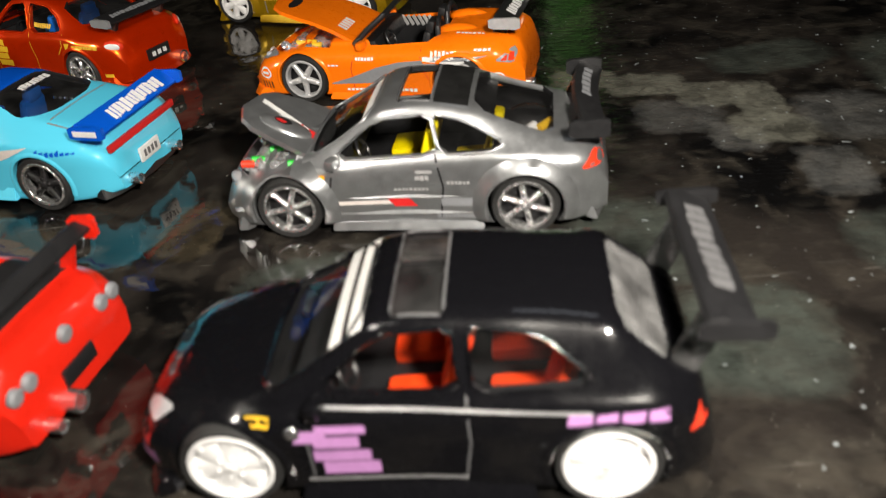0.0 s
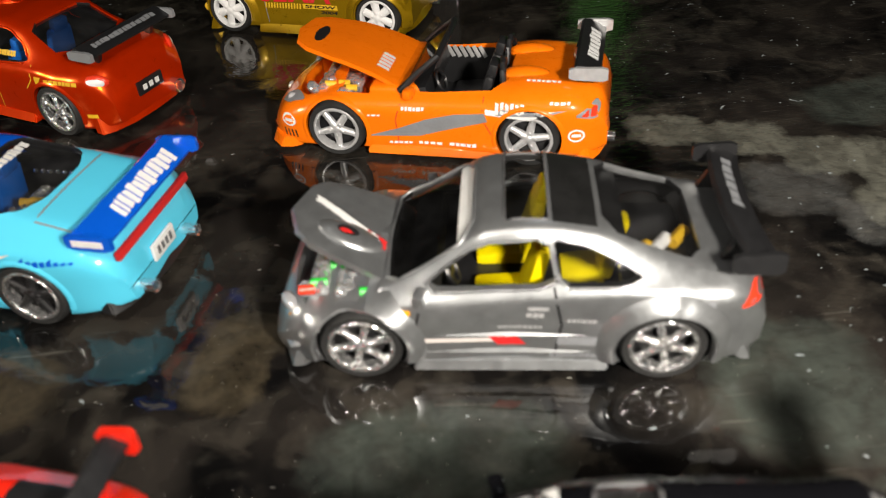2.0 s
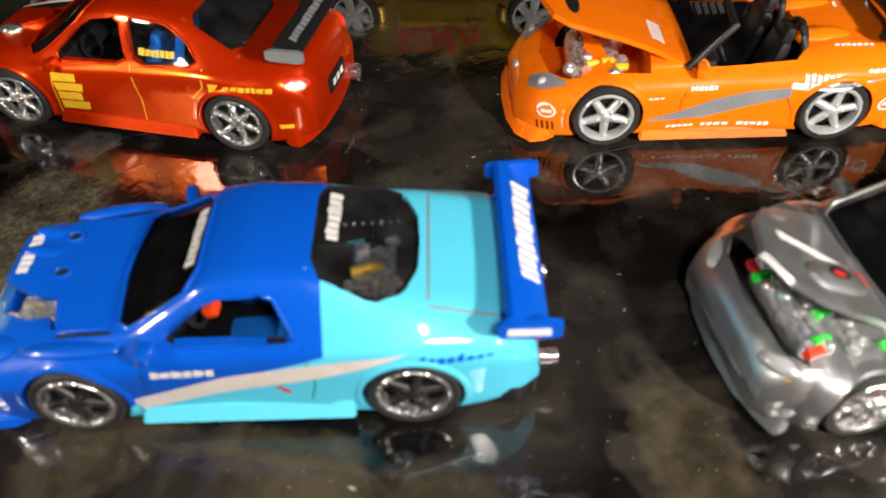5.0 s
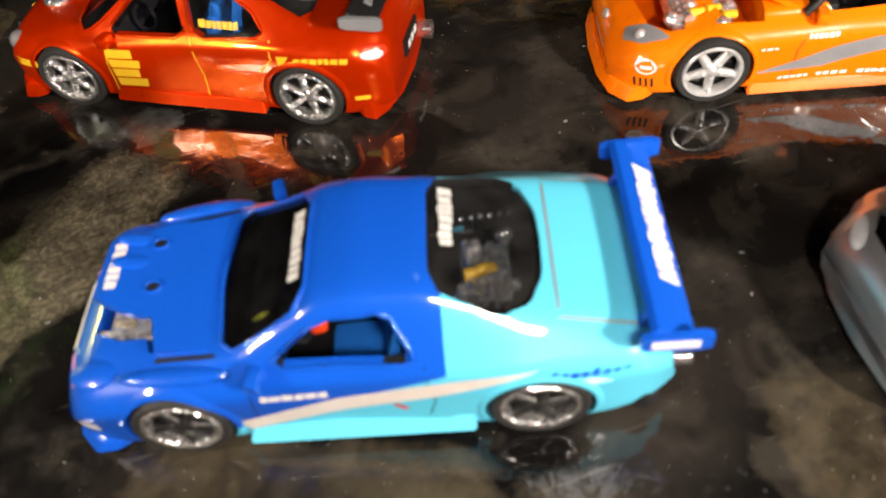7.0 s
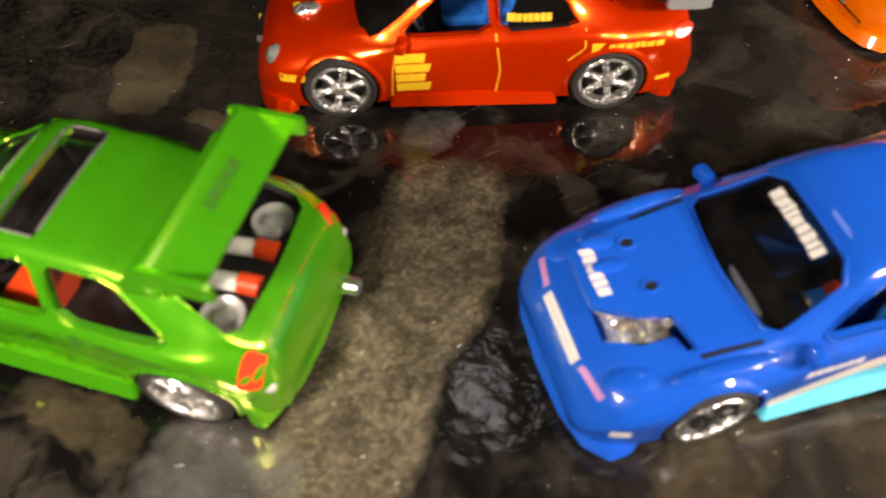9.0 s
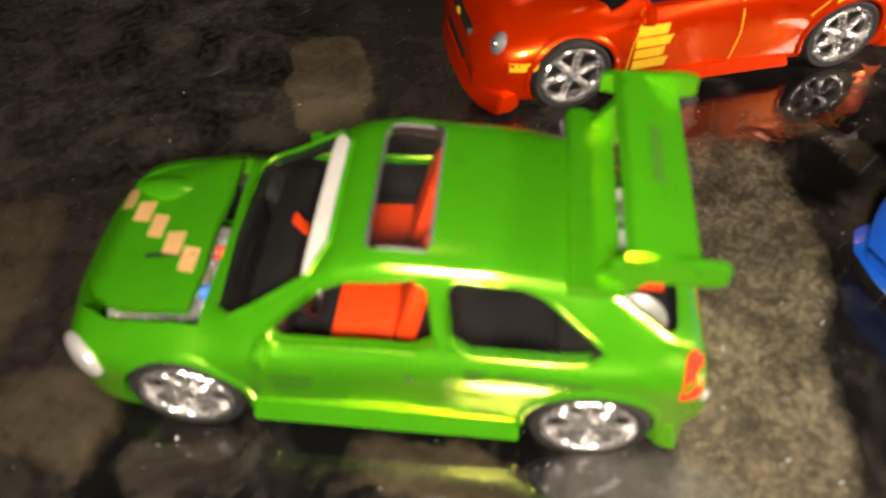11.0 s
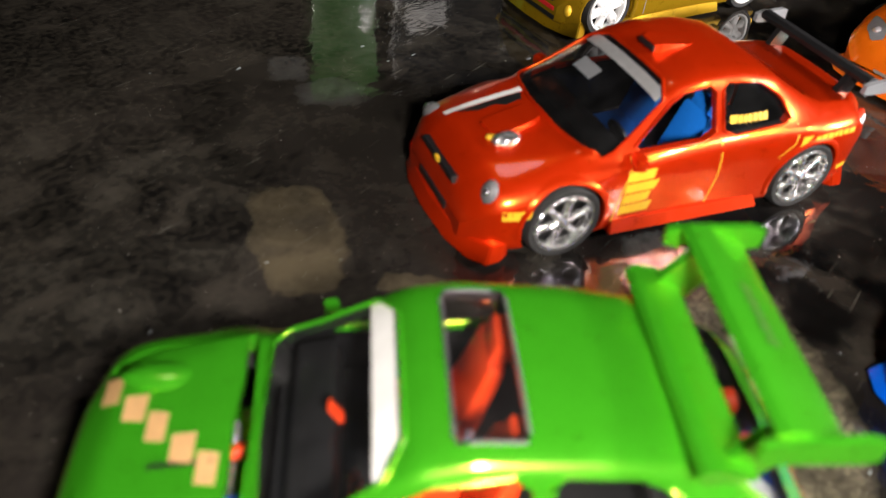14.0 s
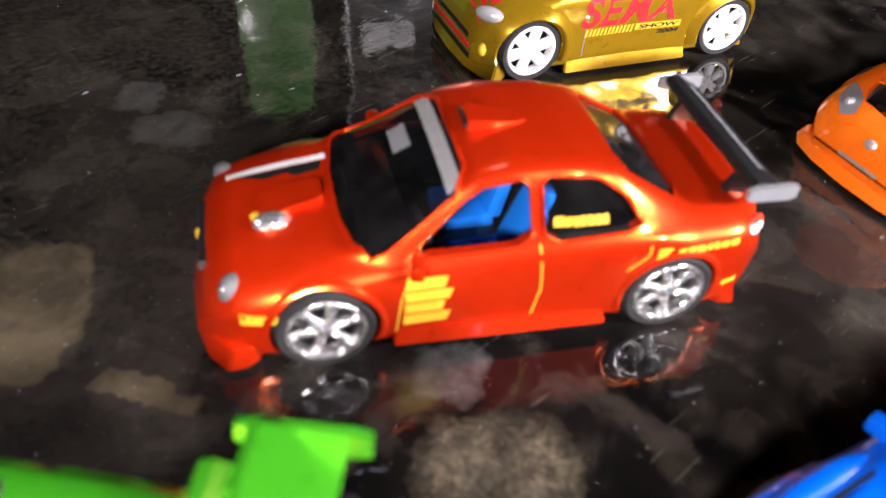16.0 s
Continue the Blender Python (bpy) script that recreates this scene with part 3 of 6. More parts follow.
def make_body(car, shape, material, wb, floor, hollow, side_windows, top_windows, arch_r=6.4, more=(), name="body", label="", lining=None, frame_mat=None, arch_mat=None):
    """Body shell: hollowed, with wheel arches and window openings cut through it."""
    cut1 = shape.loft(hollow[0], hollow[1], 0.9, floor)
    cut2 = bmesh.new()
    for sx in (1, -1):
        for s in (1, -1):
            v = rod(cut2, (sx * wb / 2, s * 7.6, 5.4), (sx * wb / 2, s * 22, 5.4), arch_r - 0.25, 40)
    cut3 = bmesh.new()
    for poly in side_windows:
        prism(cut3, round_poly(poly), -25, 25, "y")
    cut4 = bmesh.new()
    for poly in top_windows:
        prism(cut4, tight(poly) if poly in top_windows[1:-1] else round_poly(poly), floor + 5.5, 40, "z")
    cuts = [cut1, cut2, cut3, cut4] + [c for c in more]
    cuts = [c for c in cuts if len(c.faces)]
    mesh = carved(name, shape.loft(), cuts)
    mesh.materials.clear()
    mesh.materials.append(material), mesh.materials.append(lining or BLACK)
    for f in mesh.polygons:
        x, y, z = f.center / MM
        x = round(x * 2) / 2
        if hollow[0] - 0.2 <= x <= hollow[1] + 0.2 and z > floor - 0.2 and abs(y) < shape.side(x, z) - 0.62 and z < shape.over(x, y) - 0.55:
            f.material_index = 1
    for poly in side_windows:
        for sd in (1, -1):
            ring = round_poly(poly)
            bm = bmesh.new()
            f = on_side(shape, 0.0, sd)
            tube(bm, [Vector(f(*q)) for q in spread(ring + ring[:2], 0.8)], 0.24, 8)
            part("window_frame", bm, frame_mat or material, car, smooth=60)
    for poly in top_windows[:1]:
        ring = round_poly(poly)
        bm = bmesh.new()
        f = on_top(shape, 0.0)
        tube(bm, [Vector(f(*q)) for q in spread(ring + ring[:2], 0.8)], 0.25, 8)
        part("windscreen_frame", bm, frame_mat or material, car, smooth=60)
    for poly in top_windows[1:-1]:
        ring = tight(poly)
        bm = bmesh.new()
        f = on_top(shape, 0.0)
        tube(bm, [Vector(f(*q)) for q in spread(ring + ring[:2], 0.8)], 0.16, 8)
        part("sunroof_frame", bm, GREYI, car, "grey sunroof frame", smooth=60)
    for x in (wb / 2, -wb / 2):
        flare(car, shape, x, arch_r - 0.3, arch_r + 0.75, 0.3, arch_mat or material)
    return put(name, mesh, None, car, label, smooth=38)


def panes(car, shape, side_windows, top_windows, side_mat, top_mats):
    for poly in side_windows:
        for s in (1, -1):
            bm = bmesh.new()
            laid(bm, grow(poly, 0.5), on_side(shape, -0.45, s))
            outward(bm, (0, s, 0))
            part("side_window", bm, side_mat, car, smooth=60)
    for poly, (nm, m) in zip(top_windows, top_mats):
        bm = bmesh.new()
        laid(bm, grow(poly, 0.5), on_top(shape, -0.45))
        outward(bm, (0, 0, 1))
        part(nm, bm, m, car, smooth=60)


def underside(car, shape, wb, w):
    bm = bmesh.new()
    box(bm, 0, 0, 2.6, (shape.x1 - shape.x0) * 0.9, w * 1.5, 1.6, None, 0.3)
    for s in (1, -1):
        rod(bm, (s * wb / 2, -w + 3, 5.5), (s * wb / 2, w - 3, 5.5), 0.8)
    part("chassis", bm, BLACK, car)


def hood_panel(car, shape, poly, hinge_x, hinge_z, lift, material, label="", lift_by=0.0, holes=()):
    bm = bmesh.new()
    verts, faces = laid(bm, poly, on_top(shape, 0.05), 1.0)
    bmesh.ops.solidify(bm, geom=faces, thickness=0.8)
    for f in holes:
        f(bm)
    bmesh.ops.rotate(bm, cent=(hinge_x, 0, hinge_z), matrix=Matrix.Rotation(radians(-lift), 3, "Y"), verts=bm.verts)
    bmesh.ops.translate(bm, vec=(0, 0, lift_by), verts=bm.verts)
    bmesh.ops.recalc_face_normals(bm, faces=bm.faces)
    return part("bonnet", bm, material, car, label)


def hood_place(shape, hinge_x, hinge_z, lift, out=0.08, lift_by=0.0):
    """Where a point of the closed hood lies once it is raised."""
    m = Matrix.Translation((hinge_x, 0, hinge_z)) @ Matrix.Rotation(radians(-lift), 4, "Y") @ Matrix.Translation((-hinge_x, 0, -hinge_z))
    return lambda a, b: m @ Vector((a, b, shape.over(a, b, out + 0.05))) + Vector((0, 0, lift_by))


def flare(car, shape, x, r0, r1, out, material):
    """A raised lip round a wheel arch, both sides."""
    for s in (1, -1):
        bm = bmesh.new()
        n = 22
        rings = []
        for i in range(n + 1):
            a = math.pi * (-0.1 + 1.2 * i / n)
            row = []
            for rr, o in ((r0, -0.8), (r0, out * 0.8), (r0 + 0.3, out), ((r0 + r1) / 2, out * 0.75), (r1, -0.15)):
                px, pz = x + rr * math.cos(a), 5.4 + rr * math.sin(a)
                row.append(bm.verts.new((px, s * (shape.side(px, max(pz, 2.2), 0) + o), max(pz, 1.2))))
            rings.append(row)
        for a, b in zip(rings, rings[1:]):
            for j in range(4):
                bm.faces.new((a[j], a[j + 1], b[j + 1], b[j]))
        bmesh.ops.recalc_face_normals(bm, faces=bm.faces)
        bmesh.ops.solidify(bm, geom=bm.faces[:], thickness=0.25)
        part("wheel_arch_flare", bm, material, car)


def groove(car, shape, pts, material=None, w=0.16, hand=(1, -1)):
    """A thin shut line along the side, dark unless another material is given."""
    for s in hand:
        bm = bmesh.new()
        for (xa, za), (xb, zb) in zip(pts, pts[1:]):
            l = math.hypot(xb - xa, zb - za)
            nx, nz = -(zb - za) / l * w, (xb - xa) / l * w
            laid(bm, [(xa - nx, za - nz), (xb - nx, zb - nz), (xb + nx, zb + nz), (xa + nx, za + nz)], on_side(shape, 0.04, s))
        part("shut_line", bm, material or BLACK, car, smooth=60)


# ---- the table ----
def table_material():
    """A printed stone picture under a glossy, slightly wavy clear sheet with dust and painted glints on it."""
    m, n, l, b = mat("wet_black_stone")
    co = n.new("ShaderNodeTexCoord")

    def noise_of(scale, detail=5, dist=0.0, vec=None):
        t = n.new("ShaderNodeTexNoise")
        t.inputs["Scale"].default_value, t.inputs["Detail"].default_value, t.inputs["Distortion"].default_value = scale, detail, dist
        l.new(vec or co.outputs["Object"], t.inputs["Vector"])
        return t

    def ranged(src, a, c, lo=0.0, hi=1.0):
        r = n.new("ShaderNodeMapRange")
        r.inputs[1].default_value, r.inputs[2].default_value, r.inputs[3].default_value, r.inputs[4].default_value = a, c, lo, hi
        l.new(src, r.inputs[0])
        return r.outputs[0]

    def maths(op, x, y, z=None):
        t = n.new("ShaderNodeMath")
        t.operation = op
        for i, v in enumerate((x, y, z)):
            if isinstance(v, (int, float)):
                t.inputs[i].default_value = v
            elif v is not None:
                l.new(v, t.inputs[i])
        return t.outputs[0]

    def mixed(fac, one, two):
        t = n.new("ShaderNodeMix")
        t.data_type = "RGBA"
        l.new(fac, t.inputs[0])
        for i, v in ((6, one), (7, two)):
            if isinstance(v, tuple):
                t.inputs[i].default_value = (*v, 1)
            else:
                l.new(v, t.inputs[i])
        return t.outputs[2]

    warp = noise_of(75, 5)
    sub, mul, add = n.new("ShaderNodeVectorMath"), n.new("ShaderNodeVectorMath"), n.new("ShaderNodeVectorMath")
    sub.operation, mul.operation, add.operation = "SUBTRACT", "SCALE", "ADD"
    sub.inputs[1].default_value = (0.5, 0.5, 0.5)
    mul.inputs["Scale"].default_value = 0.013
    l.new(warp.outputs["Color"], sub.inputs[0]), l.new(sub.outputs[0], mul.inputs[0]), l.new(mul.outputs[0], add.inputs[0]), l.new(co.outputs["Object"], add.inputs[1])
    edge = noise_of(330, 4)
    sub2, mul2, rag = n.new("ShaderNodeVectorMath"), n.new("ShaderNodeVectorMath"), n.new("ShaderNodeVectorMath")
    sub2.operation, mul2.operation, rag.operation = "SUBTRACT", "SCALE", "ADD"
    sub2.inputs[1].default_value = (0.5, 0.5, 0.5)
    mul2.inputs["Scale"].default_value = 0.004
    l.new(edge.outputs["Color"], sub2.inputs[0]), l.new(sub2.outputs[0], mul2.inputs[0]), l.new(mul2.outputs[0], rag.inputs[0])
    half = n.new("ShaderNodeVectorMath")
    half.operation, half.inputs["Scale"].default_value = "SCALE", 0.35
    l.new(mul.outputs[0], half.inputs[0])
    near = n.new("ShaderNodeVectorMath")
    near.operation = "ADD"
    l.new(half.outputs[0], near.inputs[0]), l.new(co.outputs["Object"], near.inputs[1]), l.new(near.outputs[0], rag.inputs[1])
    cloud, mid, grain, vein = noise_of(24, 6, 0.8, add.outputs[0]), noise_of(110, 9, 0.7), noise_of(620, 6, 0.3), noise_of(60, 12, 1.6)
    colour = mixed(ranged(cloud.outputs[0], 0.42, 0.62), (0.0038, 0.0037, 0.0038), (0.022, 0.0188, 0.0165))
    colour = mixed(ranged(mid.outputs[0], 0.5, 0.64, 0.0, 0.8), colour, (0.038, 0.033, 0.027))
    colour = mixed(maths("MULTIPLY", ranged(vein.outputs[0], 0.5, 0.7), ranged(grain.outputs[0], 0.3, 0.7, 0.1, 0.6)), colour, (0.07, 0.064, 0.052))
    colour = mixed(ranged(mid.outputs["Color"], 0.28, 0.46, 0.8, 0.0), colour, (0.002, 0.002, 0.002))
    # pale and ochre stones in the print, one painted reflection: x, y, half length, half width, turn, shade
    stones_and_reflection = [
        (0.057, 0.202, 0.0066, 0.0052, -13, 0), (0.070, 0.196, 0.0074, 0.0056, -8, 0), (0.072, 0.1785, 0.0075, 0.0068, -8, 2), (0.0815, 0.187, 0.006, 0.0056, -9, 0), (0.0895, 0.181, 0.0042, 0.0095, -8, 0), (0.080, 0.1665, 0.0046, 0.0048, -6, 2), (0.088, 0.169, 0.0072, 0.0055, -15, 0), (0.091, 0.151, 0.005, 0.0075, -11, 2), (0.053, 0.136, 0.0095, 0.0105, -6, 5), (0.104, 0.172, 0.008, 0.009, 5, 2), (0.062, 0.110, 0.0086, 0.0095, -10, 5), (0.098, 0.128, 0.012, 0.008, 0, 5), (0.1, 0.205, 0.012, 0.007, 10, 5), (0.13, 0.19, 0.018, 0.012, 80, 5),
        # first patch here: bright car reflection and film scuffs put into the colour
        (0.006, 0.132, 0.013, 0.006, -5, 5), (-0.020, 0.152, 0.005, 0.0085, -11, 4), (-0.065, 0.161, 0.0082, 0.0058, -17, 4), (-0.098, 0.214, 0.0165, 0.0085, 45, 3), (-0.118, 0.198, 0.0165, 0.0085, 43, 3),
        (-0.115, 0.2715, 0.0098, 0.0056, 55, 1), (-0.1205, 0.2645, 0.0042, 0.0046, 55, 1), (-0.1115, 0.252, 0.0056, 0.0016, -60, 1),
        (-0.085, 0.234, 0.0034, 0.0034, -45, 2), (-0.085, 0.303, 0.003, 0.0036, -39, 2), (-0.086, 0.293, 0.0045, 0.0034, -32, 2), (-0.145, 0.2155, 0.0075, 0.0028, -55, 4),
        (-0.166, 0.270, 0.0055, 0.0095, -40, 4), (-0.169, 0.248, 0.006, 0.005, -50, 4), (-0.134, 0.199, 0.006, 0.008, 30, 2), (-0.086, 0.172, 0.008, 0.005, 20, 4), (-0.056, 0.152, 0.012, 0.006, -20, 4),
    ]
    tints = [(0.17, 0.17, 0.14), (0.09, 0.073, 0.044), (0.12, 0.122, 0.118), (0.2, 0.175, 0.12), (0.075, 0.06, 0.038), (0.06, 0.072, 0.062)]
    speck = noise_of(900, 5, 0.4)
    peb = n.new("ShaderNodeTexVoronoi")
    peb.inputs["Scale"].default_value = 1250
    l.new(rag.outputs[0], peb.inputs["Vector"])
    smooth = maths("MULTIPLY", ranged(mid.outputs[0], 0.3, 0.62, 0.55, 1.0), ranged(speck.outputs[0], 0.3, 0.62, 0.72, 1.0))
    smooth = maths("MULTIPLY", smooth, ranged(noise_of(210, 5, 1.0).outputs[0], 0.36, 0.56, 0.55, 1.0))
    shade_of = n.new("ShaderNodeSeparateColor")
    l.new(peb.outputs["Color"], shade_of.inputs[0])
    pebbly = maths("MULTIPLY", ranged(peb.outputs["Distance"], 0.2, 0.8, 1.0, 0.5), ranged(shade_of.outputs[0], 0.0, 1.0, 0.4, 1.0))
    pebbly = maths("MULTIPLY", pebbly, ranged(mid.outputs[0], 0.34, 0.58, 0.35, 1.0))
    for x, y, a, c, turn, shade in stones_and_reflection:
        mp, axes = n.new("ShaderNodeMapping"), n.new("ShaderNodeSeparateXYZ")
        mp.vector_type = "TEXTURE"
        mp.inputs["Location"].default_value, mp.inputs["Rotation"].default_value, mp.inputs["Scale"].default_value = (x, y, 0), (0, 0, radians(turn)), (a, c, 0.5)
        l.new(rag.outputs[0], mp.inputs["Vector"]), l.new(mp.outputs[0], axes.inputs[0])
        away = maths("ADD", maths("POWER", maths("ABSOLUTE", axes.outputs[0], 0), 3.4), maths("POWER", maths("ABSOLUTE", axes.outputs[1], 0), 3.4))
        rim = {1: 1.2, 4: 2.2, 0: 2.0, 2: 2.4, 3: 1.5, 5: 2.4}[shade]
        inside = ranged(away, rim, 0.75, 0.0, {1: 0.95, 4: 0.75, 0: 0.8, 2: 0.6, 3: 0.9, 5: 0.8}[shade])
        colour = mixed(maths("MULTIPLY", inside, pebbly if shade == 3 else smooth), colour, tints[shade])
    # dust specks on the sheet, also standing in for small glints as colour
    for scale, size, wide in ((260, 0.04, 0.3), (620, 0.045, 0.32), (1300, 0.07, 0.4)):
        v = n.new("ShaderNodeTexVoronoi")
        v.inputs["Scale"].default_value, v.inputs["Randomness"].default_value = scale, 1.0
        l.new(add.outputs[0], v.inputs["Vector"])
        sep = n.new("ShaderNodeSeparateColor")
        l.new(v.outputs["Color"], sep.inputs[0])
        dot = maths("MULTIPLY", maths("LESS_THAN", v.outputs["Distance"], size), maths("LESS_THAN", sep.outputs[0], wide))
        colour = mixed(dot, colour, (0.36, 0.35, 0.32))
    # glints painted as pale flecks, thick on one side
    lay, apart, where = n.new("ShaderNodeMapping"), n.new("ShaderNodeSeparateColor"), n.new("ShaderNodeSeparateXYZ")
    lay.inputs["Rotation"].default_value, lay.inputs["Scale"].default_value = (0, 0, radians(-14)), (420, 900, 1)
    l.new(add.outputs[0], lay.inputs["Vector"]), l.new(co.outputs["Object"], where.inputs[0])
    painted_glint = n.new("ShaderNodeTexVoronoi")
    painted_glint.inputs["Scale"].default_value = 1.0
    l.new(lay.outputs[0], painted_glint.inputs["Vector"]), l.new(painted_glint.outputs["Color"], apart.inputs[0])
    many = maths("MULTIPLY", ranged(where.outputs[0], 0.03, 0.065, 0.03, 0.3), ranged(mid.outputs[0], 0.4, 0.58, 0.3, 1.3))
    dot = maths("MULTIPLY", maths("LESS_THAN", painted_glint.outputs["Distance"], maths("MULTIPLY", apart.outputs[1], 0.2)), maths("LESS_THAN", apart.outputs[0], many))
    colour = mixed(dot, colour, (0.34, 0.38, 0.4))
    # thin grey-brown speckle towards the far edge
    far_speckle = maths("MULTIPLY", ranged(where.outputs[1], 0.235, 0.32, 0.0, 0.55), ranged(speck.outputs[0], 0.4, 0.68, 0.1, 1.0))
    colour = mixed(far_speckle, colour, (0.062, 0.054, 0.041))
    # short scratches and wipe marks, two ways
    for turn, wide in ((24, 1500), (-48, 1900), (80, 1200)):
        mp = n.new("ShaderNodeMapping")
        mp.inputs["Rotation"].default_value, mp.inputs["Scale"].default_value = (0, 0, radians(turn)), (70, wide, 1)
        l.new(co.outputs["Object"], mp.inputs["Vector"])
        line = noise_of(1.0, 2, 0.0, mp.outputs[0])
        colour = mixed(maths("MULTIPLY", ranged(line.outputs[0], 0.7, 0.76), ranged(mid.outputs[0], 0.45, 0.6, 0.0, 0.7)), colour, (0.12, 0.115, 0.1))
    l.new(colour, b.inputs["Base Color"])
    b.inputs["Roughness"].default_value = 0.55
    b.inputs["Specular IOR Level"].default_value = 0.0
    wave, ripple, fine = noise_of(42, 2, 0.4), noise_of(330, 4, 0.8), noise_of(1300, 3)
    calm = ranged(noise_of(16, 2).outputs[0], 0.45, 0.62)
    height = maths("MULTIPLY_ADD", maths("MULTIPLY", ripple.outputs[0], maths("ADD", calm, 0.35)), 0.12, wave.outputs[0])
    pos = n.new("ShaderNodeSeparateXYZ")
    l.new(co.outputs["Object"], pos.inputs[0])
    rough_part = maths("MAXIMUM", ranged(pos.outputs[0], 0.04, 0.07, 0.0, 1.7), ranged(pos.outputs[1], 0.262, 0.3, 0.0, 0.06))
    crumple = noise_of(420, 4, 1.2)
    height = maths("MULTIPLY_ADD", maths("MULTIPLY", fine.outputs[0], maths("ADD", calm, 0.3)), 0.016, height)
    height = maths("MULTIPLY_ADD", maths("MULTIPLY", crumple.outputs[0], rough_part), 0.4, height)
    lie = n.new("ShaderNodeMapping")
    lie.inputs["Rotation"].default_value, lie.inputs["Scale"].default_value = (0, 0, radians(14)), (260, 900, 1)
    l.new(co.outputs["Object"], lie.inputs["Vector"])
    fold = noise_of(1.0, 4, 0.6, lie.outputs[0])
    height = maths("MULTIPLY_ADD", maths("MULTIPLY", ranged(fold.outputs[0], 0.5, 0.72), rough_part), 0.3, height)
    # small bubbles and grit under the sheet
    thick_part = ranged(pos.outputs[0], 0.035, 0.07, 0.2, 0.75)
    for scale, size, tall in ((340, 0.1, 0.1), (800, 0.13, 0.05)):
        v, sep = n.new("ShaderNodeTexVoronoi"), n.new("ShaderNodeSeparateColor")
        v.inputs["Scale"].default_value = scale
        l.new(co.outputs["Object"], v.inputs["Vector"]), l.new(v.outputs["Color"], sep.inputs[0])
        r = n.new("ShaderNodeMapRange")
        r.interpolation_type = "SMOOTHSTEP"
        r.inputs[1].default_value, r.inputs[2].default_value, r.inputs[3].default_value, r.inputs[4].default_value = 0.0, size, tall, 0.0
        l.new(v.outputs["Distance"], r.inputs[0])
        height = maths("ADD", height, maths("MULTIPLY", r.outputs[0], maths("LESS_THAN", sep.outputs[1], thick_part)))
    bp = n.new("ShaderNodeBump")
    bp.inputs["Strength"].default_value, bp.inputs["Distance"].default_value = 0.38, 0.0016
    l.new(height, bp.inputs["Height"])
    b.inputs["Coat Weight"].default_value, b.inputs["Coat Roughness"].default_value, b.inputs["Coat IOR"].default_value = 1.0, 0.02, 1.5
    l.new(bp.outputs[0], b.inputs["Coat Normal"])
    return m


def plane_mesh(name, x0, x1, y0, y1, z, material):
    bm = bmesh.new()
    box(bm, (x0 + x1) / 2, (y0 + y1) / 2, z - 10, x1 - x0, y1 - y0, 20, None, 2)
    return part(name, bm, material, None)


top = plane_mesh("table_top", -900, 900, -600, 1000, 0, table_material())
tagged(top, "dark glossy table top with stone-patterned print under film", "table top", kind="structure")

# unseen shell added to close the room, its shade put into the colour
WALL = plain("dark_wall", (0.03, 0.03, 0.032), 0.8)
for nm, b in (("wall_north", (0, 3010, 700, 6000, 20, 3000)), ("wall_south", (0, -2010, 700, 6000, 20, 3000)), ("wall_east", (3010, 500, 700, 20, 5000, 3000)), ("wall_west", (-3010, 500, 700, 20, 5000, 3000)), ("ceiling", (0, 500, 2210, 6040, 5040, 20)), ("floor", (0, 500, -810, 6040, 5040, 20))):
    bm = bmesh.new()
    box(bm, *b)
    tagged(part(nm, bm, WALL, None), "plain unseen room surface, its shade put into a dark colour", "room shell", kind="structure")


